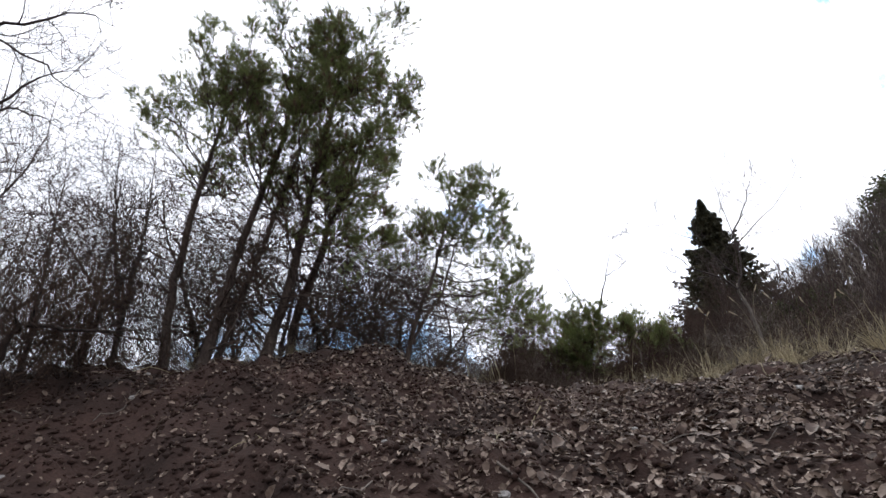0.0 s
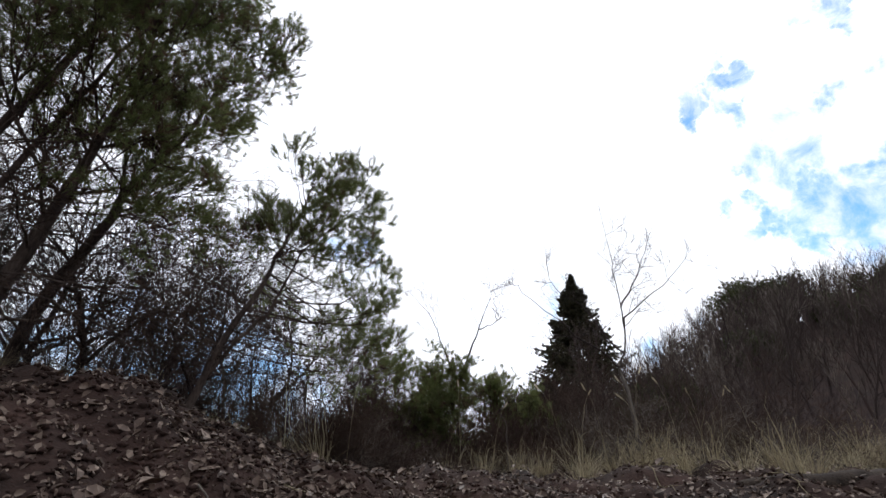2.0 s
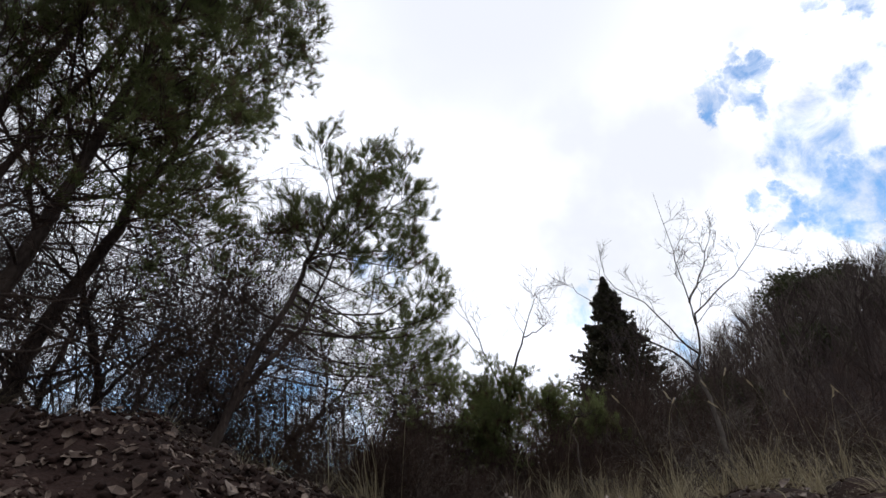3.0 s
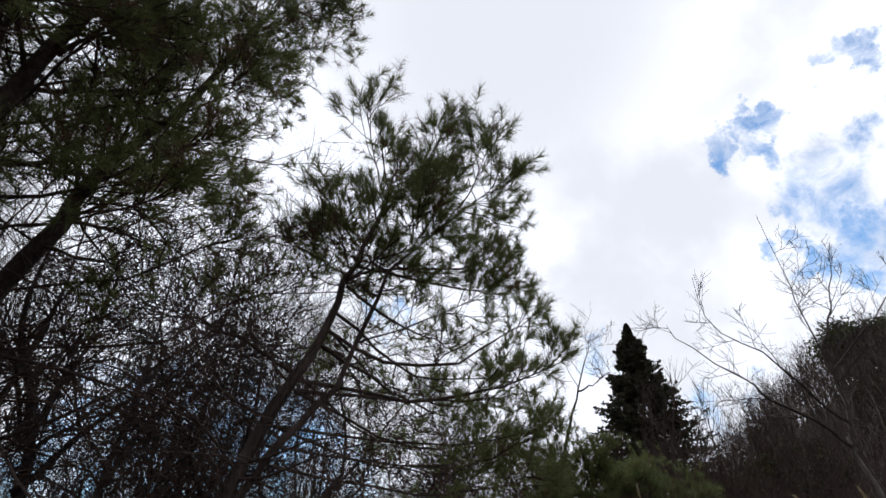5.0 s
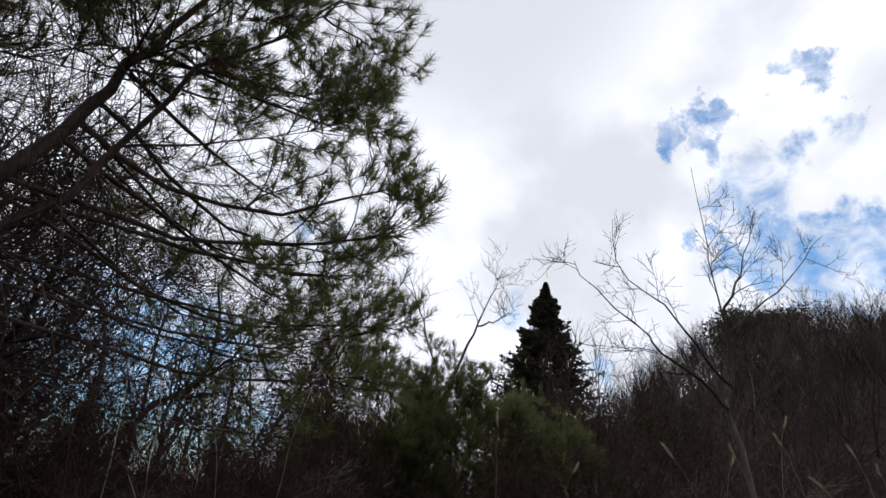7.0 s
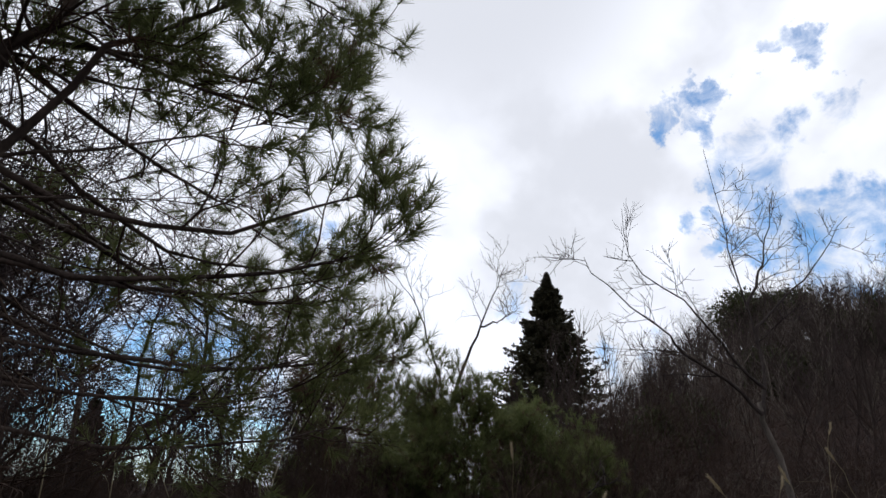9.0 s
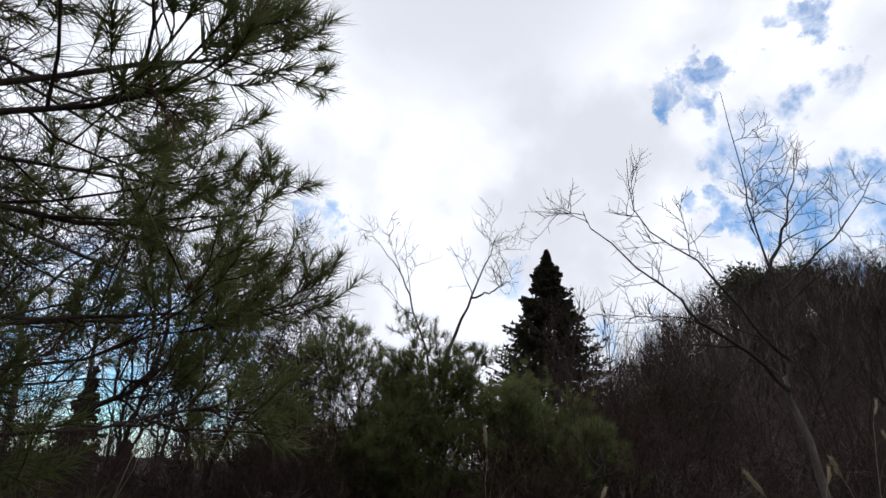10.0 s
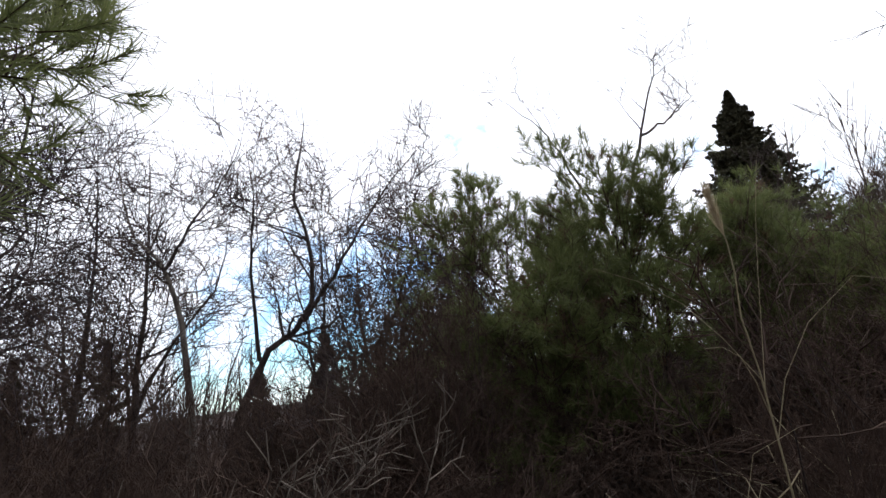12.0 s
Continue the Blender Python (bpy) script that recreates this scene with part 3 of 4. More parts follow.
# tangle of bare trees behind the mound
rnd = random.Random(5)
for n, (x, y, tall, lean) in enumerate([(-5.6, 9.6, 5.2, 0.5), (-4.4, 10.4, 5.0, -0.4), (-6.9, 10.6, 6.0, 0.6), (-3.2, 11.2, 4.6, 0.5), (-2.0, 10.2, 3.6, -0.5), (-1.6, 12.8, 5.0, 0.3), (-7.8, 8.2, 6.6, 0.7), (-2.9, 14.0, 6.4, 0.4), (-4.6, 13.2, 6.2, -0.3), (-0.9, 11.2, 3.2, 0.4), (-8.6, 11.6, 7.2, 0.3), (-5.9, 7.2, 4.2, -0.5), (-1.9, 16.2, 5.4, 0.4), (1.5, 17.6, 4.8, -0.4), (2.6, 17.0, 4.0, 0.4), (0.0, 19.0, 5.8, 0.3), (-3.0, 16.6, 6.0, 0.5), (2.3, 15.0, 3.2, 0.3)]):
    b = on_ground(x, y, 0.1)
    stems = [[(0, 0, 0), (lean * 0.2, 0.1, tall * 0.3), (lean * 0.9, -0.1, tall * 0.6), (lean * 0.8, 0.1, tall)]]
    for k in range(2):
        a = rnd.uniform(0, 6.28)
        s = rnd.uniform(0.15, 0.35) * tall
        stems.append([(lean * 0.2, 0.05, s), (lean * 0.2 + 0.5 * math.cos(a), 0.5 * math.sin(a), s + 0.16 * tall), (lean * 0.3 + 1.2 * math.cos(a), 1.2 * math.sin(a), s + 0.33 * tall), (lean * 0.3 + 1.4 * math.cos(a), 1.4 * math.sin(a), s + 0.55 * tall)])
    bare_tree("bare_tree", b, stems, "crooked bare tree with a dense tangle of dark twigs", 60 + n, BARE_BARK, 0.045 + 0.005 * tall, (11, 8, 5), ((0.6, 1.7), (0.35, 1.0), (0.2, 0.55)), 0.1, "tangled bare trees", 0.28, (30, 78), fine_r=0.005 if y > 12 else 0.0035)
T0 = on_ground(-6.4, 6.3, 0.1)
bare_tree("bare_tree", T0, [
    rel(T0, (-6.4, 6.3, T0[2]), (-6.3, 6.3, 4.2), (-6.0, 6.3, 5.8), (-5.9, 6.3, 7.4)),
    rel(T0, (-6.2, 6.3, 4.8), (-5.6, 6.3, 6.2), (-4.9, 6.2, 6.1), (-4.5, 6.2, 5.8)),
    rel(T0, (-6.0, 6.3, 5.8), (-5.3, 6.4, 6.8), (-4.6, 6.4, 7.0)),
    rel(T0, (-6.3, 6.3, 4.2), (-5.6, 6.2, 5.3), (-4.8, 6.2, 5.2)),
    rel(T0, (-6.0, 6.3, 6.3), (-5.5, 5.4, 7.0), (-4.49, 5.0, 6.2), (-3.85, 5.0, 5.68), (-3.35, 5.0, 5.2)),
    rel(T0, (-5.95, 6.3, 6.6), (-4.88, 5.1, 6.32), (-4.17, 5.0, 6.42), (-3.69, 5.0, 6.54), (-3.25, 5.0, 6.28))],
    "bare tree with thin drooping dark branches over the bank", 91, BARE_BARK, 0.06, (7, 5, 4), ((0.4, 1.0), (0.25, 0.6), (0.12, 0.35)), 0.1, wiggle=0.2, fine_r=0.0028)
L0 = on_ground(-4.4, 5.5, 0.05)
bare_tree("dead_sapling", L0, [rel(L0, (-4.4, 5.5, L0[2]), (-4.13, 5.5, 2.9), (-3.95, 5.5, 3.06), (-3.88, 5.5, 3.4)), rel(L0, (-3.98, 5.5, 3.03), (-3.5, 5.55, 2.94), (-3.07, 5.6, 2.9), (-2.6, 5.6, 2.95))],
          "broken dead sapling with a level dark branch on the bank", 90, BARE_BARK, 0.05, (2, 2, 2), ((0.2, 0.4), (0.1, 0.3), (0.1, 0.2)), 0.2, "dead saplings")


# ---- shrubs and brush ----
def shrub_kind(seed, tall, wide, stems, mat, per=(5, 5, 3), r0=0.009, up=0.3, wiggle=0.16):
    rng = np.random.default_rng(seed)
    a = rng.uniform(0, 6.28, stems)
    rad = rng.uniform(0.0, 0.22, stems) * wide
    at = np.stack((np.cos(a) * rad, np.sin(a) * rad, np.zeros(stems)), 1)
    d = unit(np.stack((np.cos(a) * wide, np.sin(a) * wide, np.full(stems, tall)), 1) * rng.uniform(0.5, 1.2, (stems, 3)))
    s = grow(rng, at, d, rng.uniform(0.6, 1.1, stems) * tall, np.full(stems, r0), 8, wiggle, 0.3, 0.2)
    b = spawn(rng, *s, per[0], (0.15, 1.0), (20, 65), (0.25 * tall, 0.5 * tall), 5, up, wiggle * 1.3, 0.6, 0.4, 0.003, 0.2)
    c = spawn(rng, *b, per[1], (0.15, 1.0), (20, 65), (0.12 * tall, 0.30 * tall), 4, up, wiggle * 1.5, 0.65, 0.5, 0.003, 0.2)
    t = spawn(rng, *c, per[2], (0.2, 1.0), (20, 60), (0.06 * tall, 0.15 * tall), 2, up, wiggle * 2, 0.7, 0.6, 0.0024, 0.1)
    return s, [tubes(*b, 3), tubes(*c, 3), tubes(*t, 3)], mat


def make_shrub(name, label, group, kind_of):
    s, fine, mat = kind_of
    root = thing(name, (0, 0, 0), label, "shrub", group)
    part("stem_clump", [tubes(*s, 5)], BARE_BARK, root, kind="stuff")
    part("twig_spray", fine, mat, root, kind="stuff")
    return root


def scatter(roots, places, seed, sink=0.05, size=(0.8, 1.2)):
    """Stands copies of the roots at the places; the first ones are the roots themselves."""
    r = random.Random(seed)
    for k, (x, y, s) in enumerate(places):
        m = Matrix.LocRotScale(on_ground(x, y, sink), Euler((r.uniform(-0.1, 0.1), r.uniform(-0.1, 0.1), r.uniform(0, 6.28))), Vector((1, 1, 1)) * s * r.uniform(*size))
        if k < len(roots):
            roots[k].matrix_basis = m
        else:
            copy_thing(roots[k % len(roots)], m @ Matrix.Diagonal((*[1 / v for v in roots[k % len(roots)].scale], 1)))


def field(seed, count, test, box, size=(0.8, 1.2), gap=0.5):
    r = random.Random(seed)
    out, tries = [], 0
    while len(out) < count and tries < 20000:
        tries += 1
        x, y = r.uniform(box[0], box[1]), r.uniform(box[2], box[3])
        if test(x, y) and all((x - a) ** 2 + (y - b) ** 2 > gap * gap for a, b, _ in out):
            out.append((x, y, r.uniform(*size)))
    return out


def off_path(x, y, room):
    """True where a spot keeps clear of the trodden line."""
    line = [(-0.1, 0.0), (0.4, 1.7), (0.4, 3.2), (0.2, 5.5), (1.0, 6.0), (1.5, 6.9), (2.3, 8.1), (2.45, 9.0)]
    best = 9
    for (ax, ay), (bx, by) in zip(line, line[1:]):
        t = max(0, min(1, ((x - ax) * (bx - ax) + (y - ay) * (by - ay)) / ((bx - ax) ** 2 + (by - ay) ** 2)))
        best = min(best, math.hypot(x - ax - t * (bx - ax), y - ay - t * (by - ay)))
    return best > room


tall_kinds = [make_shrub("bare_shrub", "tall bare shrub of thin purple-brown twigs", "bare shrubs", shrub_kind(100 + k, 2.4, 1.1, 9, BARE_TWIG)) for k in range(4)]
low_kinds = [make_shrub("brush_clump", "low tangle of dry brown brush", "brush clumps", shrub_kind(120 + k, 1.2, 1.0, 12, PALE_TWIG if k == 3 else BRUSH, (6, 5, 2), 0.0065, 0.12, 0.26)) for k in range(4)]


def open_view(x, y):
    """The gap through which the valley sky shows."""
    return 0.0 < x + 0.06 * (y - 9) < 1.7 and y > 8.6


def trunk_view(x, y):
    """Keeps the pale bare tree's trunk in the open."""
    return 4.2 < x < 7.6 and abs((x - 2.2) - (y - 7.6) * 1.42) < 0.7


scatter(tall_kinds, [(-3.6, 8.9, 0.9), (-4.0, 8.4, 0.8), (-4.6, 8.6, 0.9), (-5.2, 8.2, 0.9), (-3.9, 9.2, 0.9), (-5.8, 8.8, 1.0), (-4.3, 9.8, 1.0), (-6.3, 5.4, 1.4), (-5.0, 4.6, 1.1)]
        + field(1, 26, lambda x, y: off_path(x, y, 2.5) and not open_view(x, y), (-7, -0.3, 8.8, 14), (0.6, 1.1), 0.6)
        + field(2, 16, lambda x, y: x < 8.5, (5.4, 12, 12.5, 18), (0.4, 0.6), 0.9)
        + field(3, 10, lambda x, y: not trunk_view(x, y), (8.5, 14, 9, 15), (0.5, 0.8), 1.0)
        + field(4, 18, lambda x, y: not open_view(x, y), (1.9, 6, 13.0, 18), (0.45, 0.75), 0.7), 8)
scatter(low_kinds, [(-4.3, 6.9, 0.42), (-3.9, 7.1, 0.36), (-3.4, 6.9, 0.38), (-2.9, 7.0, 0.32), (-4.6, 6.5, 0.45), (-3.7, 6.5, 0.32), (-2.4, 7.2, 0.3), (-1.9, 7.4, 0.3), (1.5, 9.9, 0.7), (1.7, 10.25, 0.6), (2.3, 10.7, 0.45), (1.95, 10.9, 0.75), (1.62, 10.5, 0.8), (2.4, 11.1, 0.7)] + field(5, 46, lambda x, y: off_path(x, y, 2.3) and not open_view(x, y) and not trunk_view(x, y) and (x > 0.5 or y > 11), (-3.0, 9, 9.0, 13.5), (0.75, 1.15), 0.45)
        + field(10, 22, lambda x, y: off_path(x, y, 1.3) and not trunk_view(x, y), (0.2, 5.0, 9.4, 11.6), (0.4, 0.55), 0.35)
        + field(6, 14, lambda x, y: off_path(x, y, 2.4) and not trunk_view(x, y), (4.2, 9.5, 9.4, 12), (0.7, 1.0), 0.5)
        + field(7, 12, lambda x, y: off_path(x, y, 2.4), (-7, -0.8, 8.4, 9.8), (0.3, 0.55), 0.5)
        + field(8, 16, lambda x, y: True, (-4.5, 2.2, 12.5, 18), (0.8, 1.1), 0.6)
        + field(15, 34, lambda x, y: off_path(x, y, 1.4), (0.6, 2.7, 9.9, 12.4), (0.45, 0.62), 0.3)
        + field(16, 26, lambda x, y: off_path(x, y, 1.5) and not trunk_view(x, y), (4.4, 7.5, 11.6, 14.0), (0.8, 1.1), 0.35)
        + field(9, 14, lambda x, y: True, (2, 14, 14, 22), (1.2, 1.8), 0.8), 9)
dense_kinds = [make_shrub("twiggy_shrub", "dense reddish-brown leafless shrub of fine twigs", "twiggy shrubs", shrub_kind(130 + k, 2.5, 1.3, 17, BRUSH, (6, 5, 3), 0.008, 0.25, 0.2)) for k in range(2)]
scatter(dense_kinds, [(0.1, 11.8, 0.6), (-0.6, 11.5, 0.6), (4.6, 11.8, 0.5), (5.2, 12.1, 0.55), (4.5, 12.9, 0.6), (2.5, 11.5, 0.4), (-5.6, 5.0, 1.0), (-6.6, 5.8, 1.2), (-1.8, 12.4, 0.8), (0.2, 11.2, 0.34), (0.6, 11.6, 0.3), (1.0, 11.2, 0.32), (1.4, 11.8, 0.3), (1.75, 11.4, 0.34), (-4.1, 5.3, 0.6), (-4.4, 5.9, 0.7), (-4.0, 6.3, 0.5), (-4.8, 5.6, 0.8), (-0.9, 12.5, 0.75), (-1.6, 12.0, 0.85), (-2.3, 12.8, 1.1), (-3.0, 11.6, 0.9), (-1.5, 13.6, 0.9), (5.6, 12.4, 0.8), (7.6, 12.6, 0.9), (9.0, 11.8, 0.9), (6.4, 13.6, 1.0), (2.2, 12.3, 0.48), (-0.05, 12.4, 0.75), (-0.4, 12.3, 0.6), (0.4, 12.5, 0.55), (0.75, 12.8, 0.5), (1.15, 12.7, 0.45), (1.55, 12.9, 0.45), (4.4, 11.3, 0.55), (5.0, 11.6, 0.6), (2.7, 13.2, 0.85), (3.5, 13.6, 0.9)], 12)
for k, (x, y, size) in enumerate([(3.35, 10.7, 0.5), (3.85, 10.45, 0.5), (3.0, 11.0, 0.45), (4.3, 10.3, 0.55), (3.6, 11.1, 0.6), (4.7, 10.7, 0.6), (2.5, 10.9, 0.45), (4.15, 10.9, 0.6)]):
    copy_thing(low_kinds[3], Matrix.LocRotScale(on_ground(x, y, 0.05), Euler((0.1, -0.1, 1.9 * k)), Vector((1, 1, 0.8)) * size) @ Matrix.Diagonal((*[1 / v for v in low_kinds[3].scale], 1)))


upright_kinds = [make_shrub("upright_shrub", "narrow upright leafless shrub of fine brown twigs", "upright shrubs", shrub_kind(136 + k, 2.5, 0.45, 15, BRUSH, (6, 5, 3), 0.007, 0.35, 0.14)) for k in range(2)]
scatter(upright_kinds, [(1.2, 9.75, 0.38), (1.35, 9.45, 0.36), (1.05, 10.0, 0.36), (2.2, 11.9, 0.5), (2.5, 12.3, 0.6), (1.9, 12.4, 0.45), (5.0, 11.4, 0.4), (3.8, 10.9, 0.36)], 13, 0.05, (0.9, 1.1))


# ---- dry grass ----
def tussock_kind(seed, blades, tall, spread, lean):
    rng = np.random.default_rng(seed)
    a = rng.uniform(0, 6.28, blades)
    at = np.stack((np.cos(a), np.sin(a), np.zeros(blades)), 1) * rng.uniform(0, 0.14, (blades, 1))
    d = unit(np.stack((np.cos(a) * spread + lean[0], np.sin(a) * spread + lean[1], np.ones(blades)), 1) + rng.normal(0, 0.15, (blades, 3)))
    P, R = grow(rng, at, d, rng.uniform(0.45, 1.1, blades) * tall, rng.uniform(0.003, 0.006, blades), 6, 0.10, 0.25, -0.9)
    side = unit(np.cross(np.gradient(P, axis=1), UP)) * R[..., None]
    V = np.stack((P - side, P + side), 2).reshape(-1, 3)
    b, i = np.meshgrid(np.arange(blades), np.arange(5), indexing="ij")
    q = (b * 6 + i) * 2
    return V, np.stack((q, q + 1, q + 3, q + 2), -1).reshape(-1, 4)


tufts = []
straight = []
for k in range(2):
    ob = new("straw_clump", mesh_of("straw_clump", [tussock_kind(150 + k, 46, 0.75, 0.22, (0.0, 0.0))], STRAW))
    straight.append(tagged(ob, "upright clump of dry straw-coloured grass stems", "grass", "upright straw clumps"))
scatter(straight, field(17, 13, lambda x, y: off_path(x, y, 1.0), (2.6, 5.4, 8.9, 10.6), (0.6, 1.15), 0.3), 14, 0.03)
for k in range(4):
    ob = new("grass_tussock", mesh_of("grass_tussock", [tussock_kind(140 + k, 90, 0.85, 0.6, (-0.5, -0.1))], STRAW))
    tufts.append(tagged(ob, "dry straw-coloured grass tussock bent over by wind", "grass", "dry grass tussocks"))
scatter(tufts, field(11, 26, lambda x, y: off_path(x, y, 1.6), (4.7, 9.5, 7.4, 9.6), (0.75, 1.15), 0.34)
        + field(12, 12, lambda x, y: off_path(x, y, 1.4), (0.9, 5.0, 8.6, 11.0), (0.7, 1.0), 0.4)
        + field(13, 14, lambda x, y: off_path(x, y, 1.8), (-4, 0.6, 7.6, 9.2), (0.35, 0.6), 0.5), 10, 0.03)


def stalk(x, y, tall, lean, seed, plume=True):
    rng = np.random.default_rng(seed)
    root = thing("plume_grass", on_ground(x, y, 0.03), "tall dry grass stalk with a pale feathery plume" if plume else "tall dry grass stalk, bent", "grass", "tall grass stalks")
    P = curve([(0, 0, 0), (lean[0] * 0.25, lean[1] * 0.25, tall * 0.5), (lean[0] * 0.6, lean[1] * 0.6, tall * 0.85), (lean[0], lean[1], tall)], 12, 0.004, rng)
    R = np.linspace(0.0032, 0.0014, 12)
    part("stem", [tubes(P, R, 4)], STRAW, root)
    leaves = spawn(rng, P[None], R[None], 4 if plume else 2, (0.1, 0.6), (15, 35), (0.3, 0.55), 5, 0.1, 0.1, 0.8, 0.3, 0.002, -0.8)
    for a, b in zip(*leaves):
        part("blade", [tubes(a, b * 0.55, 3)], STRAW, root)
    if plume:
        part("plume", [needles(rng, P[None, -3:], R[None, -3:], 420, (0.1, 1.0), (4, 20), (0.03, 0.06), 0.0009)], PLUME, root, "pale feathery seed head", "", False)
    return root


for k, (x, y, tall, lx, ly, pl) in enumerate([(3.02, 9.95, 1.42, -0.03, -0.03, True), (4.6, 9.4, 1.35, 0.35, 0.1, True), (4.2, 9.0, 1.2, -0.35, 0.1, True), (5.0, 9.3, 1.3, -0.3, 0.0, True), (5.4, 8.8, 1.2, -0.4, 0.1, True), (6.1, 9.1, 1.4, -0.3, 0.0, True), (1.35, 9.4, 1.35, 0.15, 0.0, False), (1.15, 9.5, 1.1, -0.25, 0.0, False), (0.6, 9.2, 1.3, -0.2, 0.1, False), (1.0, 10.6, 1.5, -0.15, 0, False), (2.75, 9.95, 0.8, 0.35, 0.1, False), (6.8, 9.4, 1.4, -0.2, 0, True), (5.9, 9.9, 1.6, 0.3, 0, True), (0.7, 10.4, 1.5, -0.2, 0, False), (7.4, 9.0, 1.3, -0.3, 0.1, True), (3.5, 10.0, 1.22, 0.3, 0.02, True), (5.7, 9.4, 1.3, -0.35, 0.0, True), (6.6, 8.9, 1.25, 0.25, 0.0, True)]):
    stalk(x, y, tall, (lx, ly), 160 + k, pl)


# ---- cedars and the wooded hillside ----
def cedar(place, tall, wide, seed, label, boughs=420, fluff=46, leaf=0.30):
    rng = np.random.default_rng(seed)
    root = thing("cedar_tree", place, label, "tree", "cedars")
    P = curve([(0, 0, 0), (0, 0, tall * 0.5), (0, 0, tall)], 12)
    part("trunk", [tubes(P, np.linspace(0.018 * tall, 0.02, 12), 8)], PINE_BARK, root)
    h = tall * rng.uniform(0.03, 1.0, boughs) ** 0.85
    a = rng.uniform(0, 6.28, boughs)
    tier = 0.86 + 0.16 * np.sin(h / tall * 46 + np.sin(a * 2) * 1.5) + rng.normal(0, 0.10, boughs)
    L = np.clip((1 - h / tall) * wide * tier + 0.08, 0.08, None)
    at = np.stack((np.zeros(boughs), np.zeros(boughs), h), 1)
    d = unit(np.stack((np.cos(a), np.sin(a), rng.uniform(-0.25, 0.12, boughs)), 1))
    BP, BR = grow(rng, at, d, L, np.full(boughs, 0.03), 5, 0.06, 0.3, 0.35)
    part("bough_frame", [tubes(BP, BR, 3)], PINE_BARK, root, kind="stuff")
    which = np.repeat(np.arange(boughs), fluff)
    s = rng.uniform(0.12, 1.0, len(which)) ** 0.7
    p, _, _ = along(BP, BR, which, s)
    p = p + rng.normal(0, 1, p.shape) * (0.10 + 0.26 * (1 - s[:, None])) * np.minimum(leaf * 2.0, 0.45 * L[which, None])
    part("foliage", [flakes(rng, p, leaf * 0.62)], CEDAR_LEAF, root, "dark bronze-green scaly sprays", "stuff", False)
    return root


def spot(az, r, sink=0.2):
    x, y = 0.8 + r * math.sin(radians(az)), 5 + r * math.cos(radians(az))
    return on_ground(x, y, sink)


main_place = on_ground(34.3, 58.4, 0.3)
cedar(main_place, 27.7 - main_place[2], 12.0, 200, "tall dark cedar with a pointed cone of dense foliage", 950, 62, 0.34)
side_place = on_ground(28.5, 56.0, 0.3)
cedar(side_place, 14.0 - side_place[2], 4.5, 201, "smaller dark cedar beside a taller one", 300, 50, 0.33)
CEDAR_B = on_ground(-10.0, 66.0, 0.3)
cedar(CEDAR_B, 10.4 - CEDAR_B[2], 6.0, 202, "dark cedar standing below the bank in the valley", 240, 36, 0.45)
for k, (x, y, top) in enumerate([(-33, 66, 12.0), (-17, 66, 6.5), (-5.5, 62, 4.0), (-38, 60, 10.0), (4.5, 70, 3.5)]):
    b = on_ground(x, y, 0.3)
    cedar(b, top - b[2], 5.5, 203 + k, "distant dark cedar in the valley", 130, 26, 0.55)
b = spot(64.5, 50)
cedar(b, 26.2 - b[2], 2.6, 215, "dark cedar on the ridge of the hillside", 200, 40, 0.35)


def hill_wood(seed, count, az, r, tall, name, label, big=1.0, mat=HILL_TWIG):
    """Leafless woodland, too many trees to count."""
    rng = np.random.default_rng(seed)
    A, D = rng.uniform(az[0], az[1], count), rng.uniform(r[0] ** 2, r[1] ** 2, count) ** 0.5
    x, y = 0.8 + D * np.sin(np.radians(A)), 5 + D * np.cos(np.radians(A))
    base = np.stack((x, y, height(x, y) - 0.1), 1)
    h = rng.uniform(tall[0], tall[1], count)
    P, R = grow(rng, base, unit(UP + rng.normal(0, 0.12, (count, 3))), h, 0.011 * h + 0.01, 6, 0.10, 0.25)
    b = spawn(rng, P, R, 10, (0.1, 1.0), (20, 60), (0.8 * big, 2.0 * big), 4, 0.45, 0.14, 0.5, 0.4, 0.009 * big, 0.3)
    c = spawn(rng, *b, 5, (0.2, 1.0), (20, 60), (0.4 * big, 1.0 * big), 2, 0.4, 0.10, 0.7, 0.5, 0.007 * big, 0.2)
    ob = new(name, mesh_of(name, [tubes(P, R, 4), tubes(*b, 3), tubes(*c, 3)], mat))
    return tagged(ob, label, "woodland", kind="stuff")


hill_wood(301, 760, (33, 90), (16, 48), (1.8, 3.8), "hillside_wood", "leafless brown woodland covering the hillside")
hill_wood(303, 130, (34, 75), (17, 40), (2.0, 3.6), "hillside_wood", "pale grey leafless trees scattered over the hillside", 0.9, PALE_TWIG)
hill_wood(302, 280, (-66, 34), (40, 64), (9.0, 14.0), "valley_wood", "leafless woodland below the bank in the valley", 2.2)


hill_wood(304, 90, (-50, -12), (13, 26), (1.8, 3.2), "valley_brush", "leafless brown thicket on the slope below the bank", 0.9)


